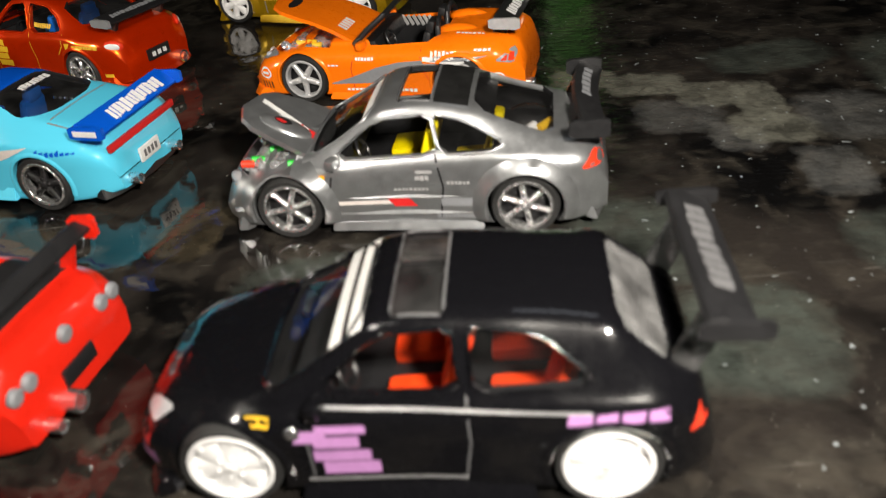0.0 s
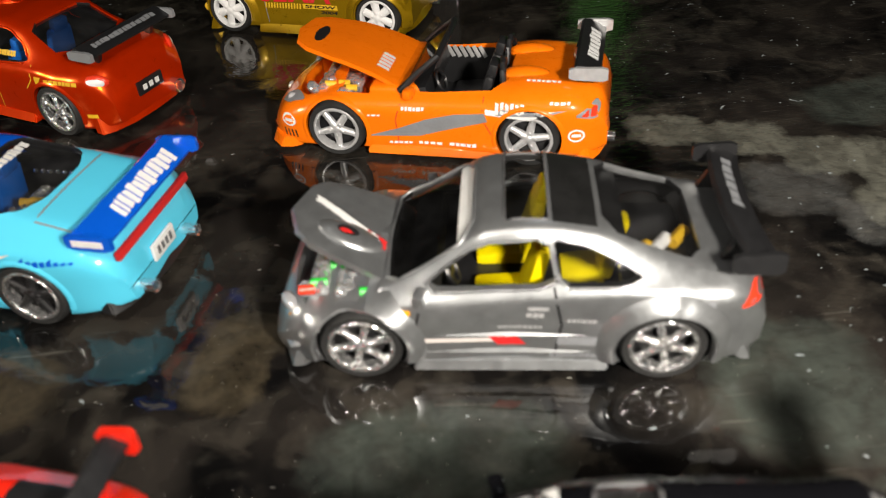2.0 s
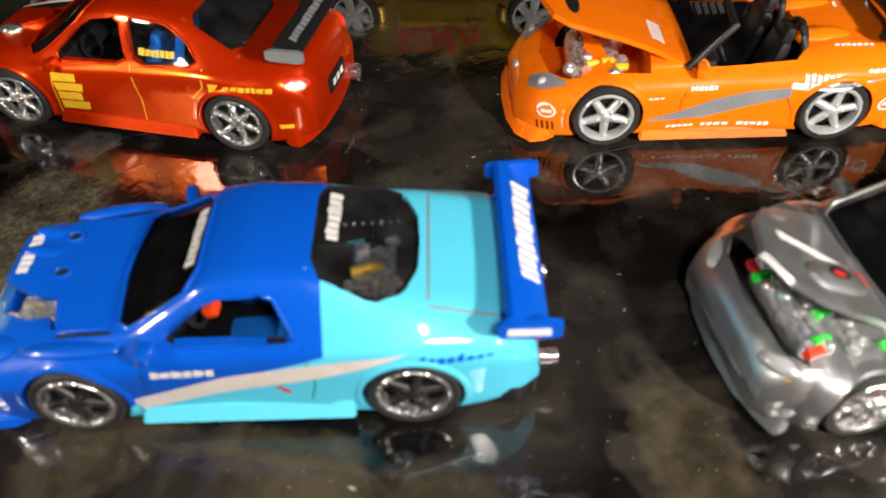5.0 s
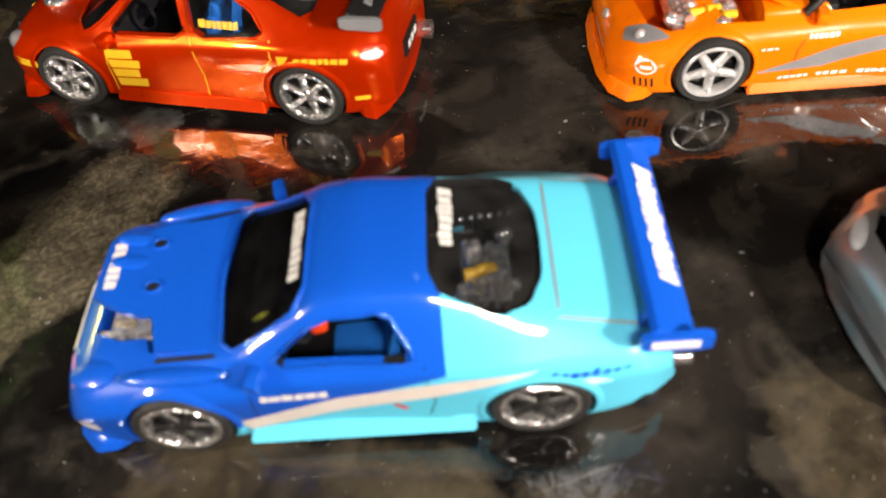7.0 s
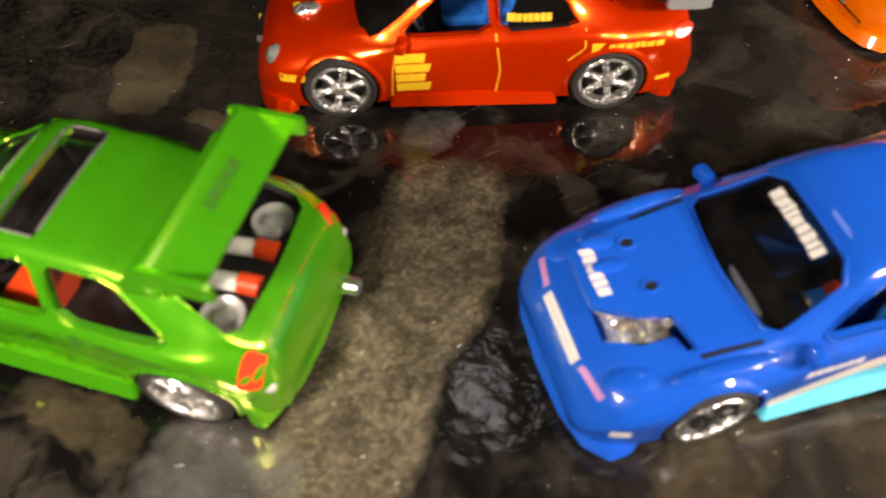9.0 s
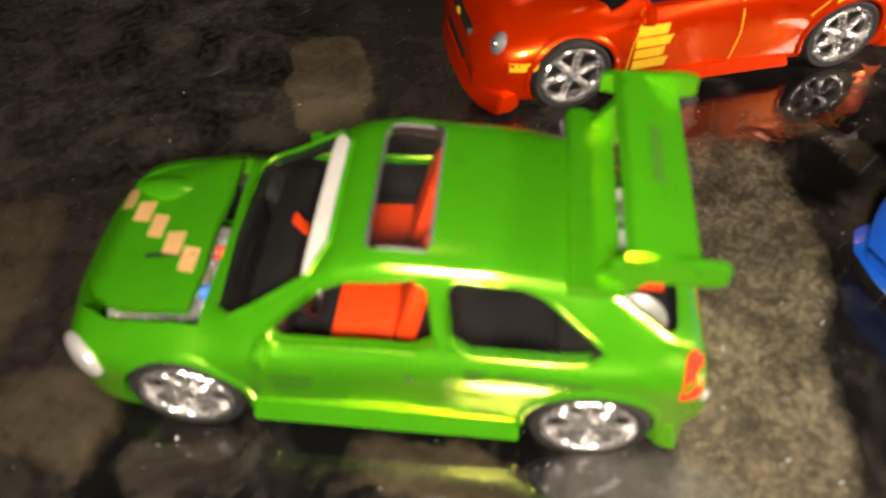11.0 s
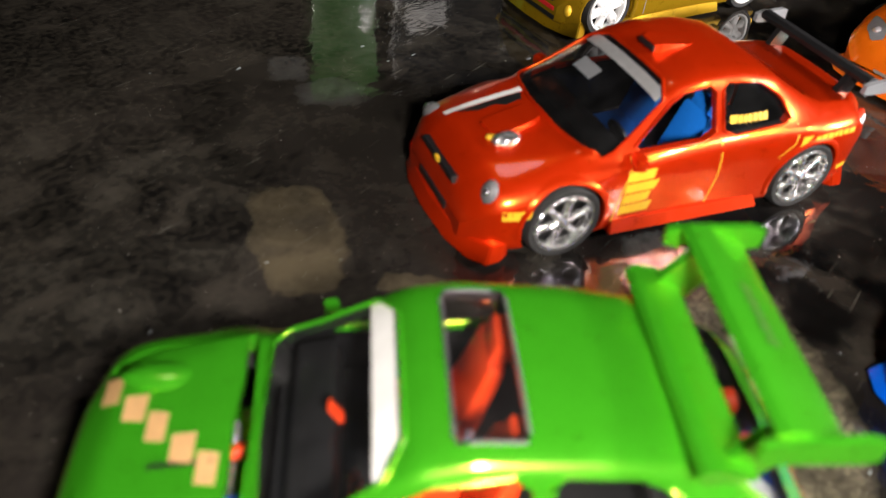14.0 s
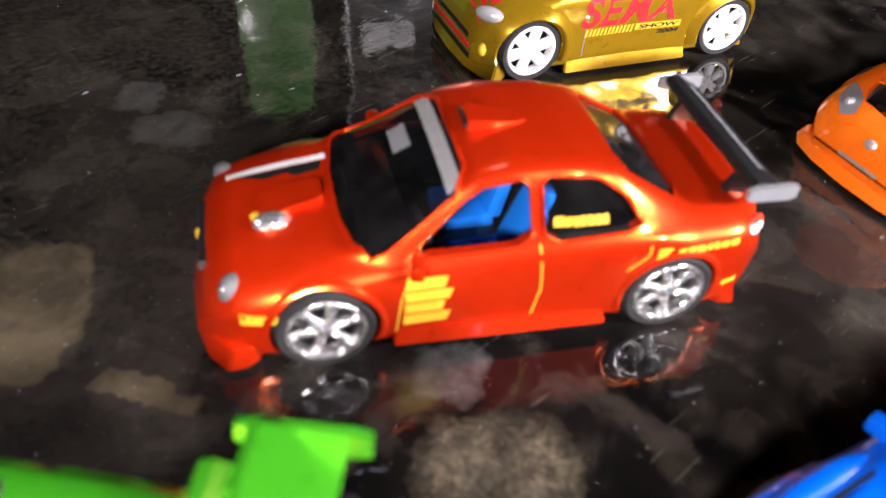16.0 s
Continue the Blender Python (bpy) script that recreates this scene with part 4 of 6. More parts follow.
# ---- silver coupe ----
def silver_car():
    car, wb = car_root("silver-grey die-cast coupe with raised bonnet and yellow seats", 0, (-1.7, 146.0), (36.1, 139.9), 13.6)
    s = Shape(
        top=[(31.0, 7.2), (30.2, 9.6), (27, 11.4), (20, 12.6), (15.6, 13.3), (3.4, 20.9), (-1, 21.6), (-6, 21.4), (-11, 20.5), (-24, 15.5), (-28, 15.3), (-30.6, 14.4), (-32, 10)],
        belt=[(31.0, 6.6), (28, 9.8), (19, 12.2), (15, 12.2), (4, 13.0), (-14, 14.5), (-28, 14.3), (-32, 11)],
        sill=[(31.0, 2.4), (27, 1.6), (10, 1.7), (-26, 1.8), (-32, 3.0)],
        half=[(31.0, 10.2), (29.8, 12.0), (26, 13.2), (19, 13.7), (0, 13.1), (-19, 13.8), (-27, 13.3), (-30.6, 12), (-32, 10.4)],
        roof=[(31.0, 5.5), (20, 9.4), (15.6, 10.4), (3, 9.4), (-10, 9.1), (-24, 9.8), (-32, 8.2)])
    side = [[(11.6, 13.2), (3.8, 19.1), (-4.6, 19.7), (-5.9, 14.0)], [(-6.2, 14.1), (-5.0, 19.7), (-9.8, 18.6), (-16.4, 15.4), (-14, 14.5)]]
    tops = [[(15.4, -10.4), (16.0, 0), (15.4, 10.4), (4.4, 8.8), (4.4, -8.8)], [(0.6, 7.6), (0.6, -7.6), (-4.8, -7.6), (-4.8, 7.6)], [(-11.3, 7.9), (-11.3, -7.9), (-23.6, -9.2), (-23.6, 9.2)]]
    hood = [(28.2, -5.4), (29.6, 0), (28.2, 5.0), (26.2, 7.0), (22, 8.2), (16.4, 9.0), (16.1, 0), (16.4, -9.0), (22, -8.4), (26.2, -7.6)]
    bay = bmesh.new()
    prism(bay, [(28.0, -7.6), (28.9, 0), (28.0, 8.2), (26.2, 10.8), (23, 11.9), (16.6, 12.0), (16.4, 0), (16.6, -11.2), (23, -11.0), (26.2, -10.0)], 6.5, 30, "z")
    make_body(car, s, SILVER, wb, 4, (-26, 15.9), side, tops, 6.3, [bay])
    panes(car, s, side[1:], tops, GLASS, [("windscreen", SMOKE), ("sunroof", GLASS), ("rear_window", glass("hatch_window", (0.7, 0.7, 0.7), 0.01))])
    underside(car, s, wb, 13)
    lift, hx, hz = 36, 16.4, 12.6
    hood_panel(car, s, hood, hx, hz, lift, SILVER, "raised bonnet with oval air scoop")
    f = hood_place(s, hx, hz, lift)
    decal("stripe", car, s, [[(17, 1.6), (27.2, -3.2), (27.2, -1.8), (17, 3.4)]], DECALW, f)
    decal("stripe_end", car, s, [[(16.8, 1.5), (19.6, 0.4), (19.6, 2.2), (16.8, 3.5)]], DECALR, f, 0.09)
    bm = bmesh.new()
    laid(bm, [(22.4 + 1.5 * math.cos(t), 3.2 + 0.95 * math.sin(t)) for t in [2 * math.pi * i / 16 for i in range(16)]], hood_place(s, hx, hz, lift, 0.98))
    scoop = part("scoop_mouth", bm, BLACK, car, "dark oval scoop opening", smooth=60)
    bm = bmesh.new()
    laid(bm, [(22.7 + 0.9 * math.cos(t), 3.5 + 0.45 * math.sin(t)) for t in [2 * math.pi * i / 12 for i in range(12)]], hood_place(s, hx, hz, lift, 1.03))
    part("scoop_core", bm, DECALR, scoop, "red inside of the scoop", smooth=60)
    bm = bmesh.new()
    bmesh.ops.create_uvsphere(bm, u_segments=18, v_segments=10, radius=1, matrix=Matrix.Translation((21.6, 3.0, 0)) @ Matrix.Diagonal((4.6, 2.4, 0.95, 1)))
    g = hood_place(s, hx, hz, lift, 0.0)
    for v in bm.verts:
        v.co = g(v.co.x, v.co.y) + Vector((0, 0, v.co.z))
    part("bonnet_scoop", bm, SILVER, car)
    decal("sun_strip", car, s, [[(6.4, -8.9), (4.7, -8.6), (4.7, 8.6), (6.4, 8.9)]], DECALW, "top", -0.3)
    engine(car, 22.0, 2.6, 10.7, 1.1, ((2.6, 5.6, GREENI), (-4.0, 7.4, GREENI), (4.0, 7.0, LAMPR), (0.5, 2, GREENI), (4.6, -4.5, GREENI)), 8.8)
    bm = bmesh.new()
    box(bm, 24.4, -2.6, 11.2, 4.6, 5.2, 1.0, (0, 0, 8), 0.3)
    part("engine_cover", bm, DECALR, car, "dark red engine cover")
    cabin(car, -22, 15, 11.4, 6, 2, YELLOWI, (0.4,), 11, 12.6)
    seat(car, -10.5, 0, 6.0, YELLOWI, 0.95)
    bm = bmesh.new()
    box(bm, -12.6, 0, 18.0, 3.6, 15.4, 0.5, (0, -14, 0), 0.1)
    part("parcel_shelf", bm, BLACK, car)
    for x in (wb / 2, -wb / 2):
        flare(car, s, x, 6.1, 8.6, 1.4, SILVER)
    wing(car, -28.6, 15.2, 12.2, 4.4, 2.6, BLACK, BLACK, (7.5,), -14, plate_h=2.8, sweep=1.2, marks=(DECALG, -9.5, 2, -0.2, 0.2, 6, 3))
    for k in range(3):
        bm = bmesh.new()
        rod(bm, (-16 - k * 2.6, 5.2 - k * 1.6, 13.0), (-18 - k * 2.6, 2.6 - k * 1.6, 13.2), 0.9)
        part("boot_bottle", bm, (DECALY, WHITE, DECALY)[k], car, "gas bottle lying behind the rear window")
    bm = bmesh.new()
    box(bm, -18.5, 0, 11.8, 9, 17, 0.8)
    part("boot_floor", bm, BLACK, car)
    bm = bmesh.new()
    for k in range(9):
        bmesh.ops.create_uvsphere(bm, u_segments=10, v_segments=6, radius=0.8, matrix=Matrix.Translation((-14.4, -7 + k * 1.7, 12.8 + 0.4 * (k % 2))))
    part("amplifier_knobs", bm, CHROME, car)
    decal("side_stripe", car, s, [rect(0.5, 11.8, 5.9, 6.6)], DECALS)
    decal("side_stripe_edge", car, s, [rect(-11.6, -5.9, 5.4, 6.9)], DECALG)
    # darker tone of the upward-facing roof, shade put into the colour
    decal("roof_shade", car, s, [rect(-10.6, -5.2, -8.0, 8.0)], DECALK, "top", 0.05, "dark roof behind the sunroof, its shade put into the colour")
    decal("side_mark", car, s, [[(-2.0, 5.4), (1.6, 5.4), (2.8, 6.9), (-0.8, 6.9)]], DECALR, out=0.09)
    decal("side_lettering", car, s, bars(-4, 1.5, 8.3, 8.8, 9, 3) + bars(-4.2, -2.0, 10.1, 11.0, 3, 4, 0.1) + bars(-10.6, -7.0, 9.4, 10.0, 6, 7), STEEL)
    decal("sill_lettering", car, s, bars(-11.5, -5.0, 3.1, 3.9, 9, 5), DECALG)
    for sd in (1, -1):
        decal("tail_light", car, s, [round_poly([(-27.6, 11.3), (-31.2, 11.3), (-31.2, 12.8), (-29.6, 13.6)])], LAMPR, out=0.12, label="red tail light lens", hand=sd)
    blob("headlight", car, 28.0, 9.2, 9.0, 1.3, 3.2, 1.2, LAMPC, "clear headlight lens", 42)
    blob("indicator", car, 27.9, 10.8, 8.4, 0.9, 0.6, 0.8, LAMPA, "amber indicator lens", -25)
    decal("repeater", car, s, [round_poly(rect(12.4, 13.6, 10.7, 11.4))], LAMPA, out=0.1)
    groove(car, s, [(12.2, 3.2), (11.8, 9), (10.9, 13.2)])
    groove(car, s, [(-5.4, 14.2), (-6.4, 9), (-5.6, 3.2)])
    decal("door_handle", car, s, [rect(-4.8, -2.2, 11.4, 11.9)], STEEL, out=0.16)
    decal("fuel_flap", car, s, [rect(-24.6, -22, 11.0, 12.6)], DECALG, out=0.05)
    skirt(car, [(12.6, 1.2), (12.2, 2.7), (-12.2, 2.7), (-12.6, 1.2)], 12.4, 13.7, SILVER)
    skirt(car, [(12.0, 4.0), (12.0, 4.8), (-12.0, 4.8), (-12.0, 4.0)], 12.4, 13.3, SILVER, "side_moulding")
    skirt(car, [(12.0, 7.0), (12.0, 7.7), (-12.0, 7.7), (-12.0, 7.0)], 12.4, 13.4, SILVER, "side_moulding")
    lip(car, 31.6, 12.9, 1.0, 3.4, SILVER, back=5.2)
    lip(car, 31.7, 13.0, 4.7, 5.5, SILVER, "bumper_ridge", 6)
    lip(car, 32.6, 12.6, 2.2, 4.4, SILVER, "rear_lip", 4.4, -1)
    mirrors(car, s, 11, 12.8, SILVER)
    wheels(car, wb, 13.9, "mesh", RIM, 5.5)


silver_car()


# ---- orange roadster ----
def orange_car():
    car, wb = car_root("orange die-cast roadster with open top and raised bonnet", 0, (-5.0, 204.5), (29.2, 193.7), 13.4)
    s = Shape(
        top=[(32.2, 5.8), (31.4, 7.8), (27, 10.2), (17, 12.6), (11, 13.4), (6, 13.5), (-10, 13.8), (-13.4, 14.3), (-17, 14.9), (-24, 14.7), (-28, 14.4), (-30.6, 13.2), (-31.6, 9)],
        belt=[(32.2, 5.4), (29, 8.6), (19, 12.4), (14, 12.2), (6, 12.0), (-6, 12.4), (-16, 13.5), (-26, 13.4), (-31.6, 10)],
        sill=[(32.2, 1.8), (28, 1.2), (12, 1.5), (-24, 1.5), (-31.6, 2.8)],
        half=[(32.2, 8.4), (30.6, 11.2), (27, 12.9), (18, 13.6), (0, 12.7), (-17, 13.7), (-26, 13.1), (-30, 11.6), (-31.6, 9.8)],
        roof=[(32.2, 5.2), (20, 9.0), (8, 10.6), (-8, 10.6), (-12, 9.0), (-24, 9.2), (-31.6, 7.4)])
    hood = [(26.8, -5.6), (28.0, 0), (26.8, 5.0), (24.4, 7.0), (19, 8.4), (6.4, 9.8), (6.0, 0), (6.4, -9.8), (19, -8.8), (24.4, -7.6)]
    bay, pit = bmesh.new(), bmesh.new()
    prism(bay, [(26.6, -6.6), (27.6, 0), (26.6, 7.0), (24, 9.8), (19, 11.0), (11.4, 11.2), (10.4, 0), (10.6, -10.0), (19, -9.6), (24, -8.6)], 6, 30, "z")
    prism(pit, round_poly([(4.6, -10.4), (4.6, 10.4), (-13.6, 10.4), (-13.6, -10.4)], 1), 4, 30, "z")
    make_body(car, s, ORANGE, wb, 4, (2, 2.5), [], [], 6.2, [bay, pit])
    underside(car, s, wb, 12.4)
    lift, hx, hz = 26, 6.6, 13.3
    bonnet = hood_panel(car, s, hood, hx, hz, lift, ORANGE, "raised bonnet with oval air scoop")
    f = hood_place(s, hx, hz, lift)
    for k in range(5):
        decal("bonnet_lettering", car, s, [[(9.0, 1.0 + 1.2 * k), (11.4, 0.6 + 1.2 * k), (11.4, 1.5 + 1.2 * k), (9.0, 1.9 + 1.2 * k)]], DECALW, f)
    bm = bmesh.new()
    laid(bm, [(23.6 + 1.1 * math.cos(t), 0.4 + 3.4 * math.sin(t)) for t in [2 * math.pi * i / 18 for i in range(18)]], hood_place(s, hx, hz, lift, 0.06))
    part("scoop_mouth", bm, BLACK, car, "dark oval scoop opening", smooth=60)
    engine(car, 19.0, 3.0, 10.4, 1.05, ((1, 4.0, DECALY), (-3.4, 5.2, DECALY), (-1.5, 3.5, DECALY)), 7.2)
    for x0, y0, dx, dy in ((-13.3, 0, 0.3, 20.4), (4.4, 0, 0.3, 20.4), (-4.5, 10.2, 17.4, 0.3), (-4.5, -10.2, 17.4, 0.3)):
        bm = bmesh.new()
        box(bm, x0, y0, 8.2, dx, dy, 8.0)
        part("cockpit_lining", bm, BLACK, car)
    cabin(car, -13.2, 4.4, 10.0, 4, 2, BLACK, (-5.4,), 2.6, 12.9)
    a = [(5.8, 10.6, 12.6), (2.6, 9.9, 15.6), (-1.0, 8.6, 18.4), (-1.4, 0, 19.0), (-1.0, -8.6, 18.4), (2.6, -9.9, 15.6), (5.8, -10.6, 12.6)]
    bm = bmesh.new()
    tube(bm, a, 0.62)
    part("windscreen_frame", bm, BLACK, car)
    bm = bmesh.new()
    bm.faces.new([bm.verts.new(q) for q in a])
    part("windscreen", bm, DARKW, car)
    for sd in (1, -1):
        bm = bmesh.new()
        arc = [(-12.8 + 0.1 * i, sd * (5 + 3.2 * math.cos(t)), 12.4 + 4.4 * math.sin(t)) for i, t in enumerate([math.pi * i / 8 for i in range(9)])]
        tube(bm, arc, 0.6)
        part("roll_hoop", bm, BLACK, car)
        bm = bmesh.new()
        bmesh.ops.create_uvsphere(bm, u_segments=24, v_segments=14, radius=1, matrix=Matrix.Translation((-16.6, sd * 5.0, 14.0)) @ Matrix.Diagonal((4.6, 2.2, 1.6, 1)))
        part("head_fairing", bm, ORANGE, car)
        bm = bmesh.new()
        for k in range(4):
            box(bm, -8.2 - 0.25 * k, sd * 4.9, 8.4 + k * 1.2, 0.5, 4.6, 0.7, (0, -14, 0), 0.2)
        part("seat_ribs", bm, STEEL, car)
    bm = bmesh.new()
    for k in range(6):
        box(bm, 0.4 - k * 1.3, -9.95, 11.4, 0.8, 0.25, 2.6, (0, 28, 0), 0.1)
    part("door_insert", bm, STEEL, car, "ribbed grey door lining")
    wing(car, -27.4, 14.2, 10.4, 4.8, 3.0, BLACK, STEEL, (6.5,), -18, plate_h=2.2, marks=(WHITE, -6.6, 5.6, -0.34, 0.16, 8, 5))
    decal("side_flash", car, s, [[(12.2, 4.4), (6, 6.2), (0.8, 8.2), (-4.5, 9.6), (-10.0, 10.2), (-10.6, 8.6), (-4, 6.6), (2, 4.7)], [(-12, 10.0), (-20.5, 10.2), (-24.5, 11.4), (-19, 10.9), (-13, 11.2)]], DECALG)
    decal("side_edge", car, s, [[(-10.2, 10.0), (-10.2, 11), (-16, 10.6), (-22.5, 11.2), (-18, 9.4)]], DECALW)
    decal("sill_lettering", car, s, bars(3.6, 8, 2.9, 3.5, 5, 5, 0.3) + bars(-2, 2.4, 2.9, 3.6, 4, 6, 0.3) + bars(-8.4, -3.4, 2.9, 3.7, 5, 7, 0.2), DECALW)
    decal("door_lettering", car, s, bars(1.0, 5.2, 9.8, 10.6, 6, 8) + bars(9.2, 11.6, 8.6, 9.0, 3, 8), DECALW, out=0.09)
    decal("quarter_lettering", car, s, [[(-12 - 0.9 * k, 10.2 + 0.1 * k), (-12.6 - 0.9 * k, 10.2 + 0.1 * k), (-12.6 - 0.9 * k, 12.0 + 0.3 * (k % 2)), (-12 - 0.9 * k, 12.2)] for k in range(6)] + bars(-25, -21.5, 12.2, 12.7, 4, 1), DECALW, out=0.09)
    decal("deck_lettering", car, s, bars(-23, -17, 8.2, 8.9, 7, 1), DECALW, "top")
    for x, z in ((27.4, 6.6), (-26.3, 6.4)):
        decal("round_badge", car, s, [[(x + 1.5 * math.cos(t), z + 1.3 * math.sin(t)) for t in [2 * math.pi * i / 16 for i in range(16)]]], DECALW, out=0.08)
        decal("badge_ring", car, s, [[(x + 1.15 * math.cos(t), z + 0.95 * math.sin(t)) for t in [2 * math.pi * i / 12 for i in range(12)]]], ORANGE, out=0.11)
        decal("badge_mark", car, s, [rect(x - 0.8, x + 0.8, z - 0.25, z + 0.35)], DECALW, out=0.14)
    for sd in (1, -1):
        bm = bmesh.new()
        laid(bm, round_poly([(26.6, sd * 7.0), (29.4, sd * 5.6), (30.2, sd * 7.4), (28.0, sd * 10.2), (24.0, sd * 11.2), (25.2, sd * 9.0)]), on_top(s, 0.12), 0.6)
        part("headlight", bm, DECALG, car, "smoked headlight lens", smooth=60)
        bm = bmesh.new()
        bmesh.ops.create_uvsphere(bm, u_segments=12, v_segments=8, radius=0.9, matrix=Matrix.Translation((27.8, sd * 8.2, s.over(27.8, 8.2) - 0.2)))
        part("headlight_bulb", bm, LAMPC, car)
    for sd in (1, -1):
        decal("tail_light_frame", car, s, [round_poly([(-25.6, 10.2), (-29.6, 9.4), (-30.2, 11.2), (-29.4, 12.4)])], DECALG, out=0.1, label="grey tail light surround", hand=sd)
        decal("tail_light", car, s, [round_poly([(-26.9, 10.2), (-28.2, 10.0), (-28.3, 11.4)]), round_poly([(-28.5, 10.0), (-29.6, 9.9), (-29.6, 11.4), (-28.7, 11.5)])], LAMPR, out=0.2, label="red tail light lens", hand=sd)
    bm = bmesh.new()
    box(bm, 31.8, 0, 4.0, 0.8, 7.6, 1.3, (0, 12, 0), 0.3)
    part("grille", bm, STEEL, car, "grey grille bar")
    blob("nose_badge", car, 31.4, 0, 7.6, 0.4, 1.0, 0.7, STEEL, "grey oval nose badge", both=False, tip=-30)
    for k in range(4):
        decal("front_vent", car, s, [[(28.4 - k * 0.8, 3.0), (28.7 - k * 0.8, 3.0), (28.9 - k * 0.8, 4.6), (28.6 - k * 0.8, 4.6)]], BLACK)
    mirrors(car, s, 3.8, 12.2, ORANGE)
    groove(car, s, [(6.2, 3), (6.4, 8), (5.0, 12.4)], DECALR, 0.08)
    groove(car, s, [(-9.8, 12.6), (-9.6, 9), (-11.2, 6)], DECALR, 0.08)
    lip(car, 33.8, 13.2, 0.9, 2.8, ORANGE, back=8)
    skirt(car, [(12.2, 1.0), (11.8, 2.6), (-11.4, 2.2), (-12.0, 1.0)], 11.8, 13.7, ORANGE)
    lip(car, 32.0, 12.8, 1.4, 3.6, ORANGE, "rear_lip", 6, -1)
    exhaust(car, -31.2, 6, 3.0, 1.0)
    wheels(car, wb, 13.6, "star", STEEL, 5.5)


orange_car()


# ---- copper red saloon ----
def saloon_car():
    car, wb = car_root("copper-red die-cast saloon with black rear spoiler", 0, (-95.2, 243.2), (-61.1, 223.3), 13.6)
    s = Shape(
        top=[(32.4, 7), (31.6, 9.6), (29, 11.6), (22, 12.9), (17.2, 13.7), (4.0, 21.2), (0, 22.0), (-7, 21.8), (-12, 20.8), (-21, 15.6), (-27, 15.4), (-31, 14.8), (-32.4, 10)],
        belt=[(32.4, 6.5), (30, 9.9), (19, 12.5), (15, 12.5), (4, 13.2), (-14, 14.2), (-28, 14.2), (-32.4, 11)],
        sill=[(32.4, 2.2), (29, 1.4), (20, 1.6), (12, 2.3), (-12, 2.1), (-26, 1.8), (-32.4, 3.0)],
        half=[(32.4, 9), (31, 11.4), (27.6, 13), (20, 13.7), (0, 13.1), (-19, 13.8), (-27, 13.2), (-31, 11.8), (-32.4, 10.2)],
        roof=[(32.4, 5.5), (20, 9.4), (15, 10.6), (3, 9.3), (-10, 9.1), (-21, 9.8), (-32.4, 8)])
    side = [[(11.2, 13.4), (4.0, 19.9), (-1.8, 20.7), (-2.4, 13.8)], [(-3.5, 13.9), (-2.9, 20.7), (-9.2, 20.1), (-12.8, 18.0), (-15.0, 14.8)]]
    tops = [[(14.6, -11.6), (16.6, -9.4), (17.4, -4), (17.4, 4), (16.6, 9.4), (14.6, 11.8), (4.6, 9.0), (4.6, -9.0)], [(-12.4, 7.8), (-12.4, -7.8), (-20.6, -9.0), (-20.6, 9.0)]]
    make_body(car, s, REDORANGE, wb, 4, (-24, 17.4), side, tops, 6.2)
    panes(car, s, side[1:], tops, GLASS, [("windscreen", SMOKE), ("rear_window", glass("clear_rear_window", (0.4, 0.4, 0.41), 0.02))])
    underside(car, s, wb, 12.6)
    cabin(car, -22, 14, 11.0, 4, 2, BLUEI, (0,), 11.6, 12.8)
    bm = bmesh.new()
    laid(bm, grow(side[1], 0.2), on_side(s, -0.8, -1))
    part("window_lining", bm, BLACK, car)
    wing(car, -29.2, 15.0, 11.4, 4.4, 2.8, BLACK, DECALG, (7,), -16, plate_h=1.8, marks=(DECALG, -9, 8.5, -0.2, 0.1, 14, 5))
    decal("sun_strip", car, s, [[(6.7, -8.8), (5.2, -8.5), (5.2, 8.5), (6.7, 8.8)]], STEEL, "top", -0.3)
    decal("windscreen_mark", car, s, [rect(8.5, 10.4, -5.5, -1.0)], DECALG, "top", -0.35)
    for k in range(4):
        decal("side_lettering", car, s, [[(6.6 + 0.6 * (k % 2), 4.8 + k * 1.8), (11.4, 4.8 + k * 1.8), (11.4, 6.35 + k * 1.8), (6.2 + 0.8 * (k % 2), 6.35 + k * 1.8)]], DECALY)
    decal("quarter_mark", car, s, [[(-16.6, 12.8), (-18.4, 12.8), (-17.2, 11.2), (-16.6, 11.2)]], DECALY)
    decal("quarter_lettering", car, s, bars(-27, -19, 11.7, 12.6, 7, 2, 0.15), DECALY)
    decal("window_lettering", car, s, bars(-10.8, -4.6, 15.2, 16.4, 7, 4, 0.08), DECALY, out=-0.3)
    decal("front_mark", car, s, [rect(24.6, 28.4, 7.0, 8.4)], DECALY)
    decal("bonnet_strip", car, s, [rect(17.4, 28.8, -7.0, -5.9)], DECALW, "top")
    decal("bonnet_patch", car, s, [[(17.8, -5.8), (27.6, -5.8), (24.6, -4.4), (22, -4.7), (21, -3.8), (18.4, -4.2)]], DECALK, "top")
    bm = bmesh.new()
    prism(bm, round_poly([(25.6, -2.6), (25.6, 2.8), (18.6, 2.2), (18.6, -2.0)]), 11.6, 13.9, "z")
    for v in bm.verts:
        if v.co.z > 13:
            v.co.z = s.over(v.co.x, v.co.y) + (0.9 if v.co.x < 22 else 0.35)
            v.co.y *= 0.88
    part("bonnet_scoop", bm, REDORANGE, car)
    blob("scoop_filter", car, 24.2, 3.4, s.over(24.2, 3.4) + 0.2, 2.2, 1.4, 0.9, RIM, "chrome-plated bonnet vent", 10, False)
    blob("vent_cap", car, 25.8, 2.0, s.over(25.8, 2.0) + 0.2, 0.7, 0.6, 0.4, DECALY, "small yellow cap", 0, False)
    bm = bmesh.new()
    prism(bm, round_poly([(3.0, -2.0), (3.0, 2.0), (-3.6, 1.2), (-3.6, -1.2)]), 20.6, 22.9, "z")
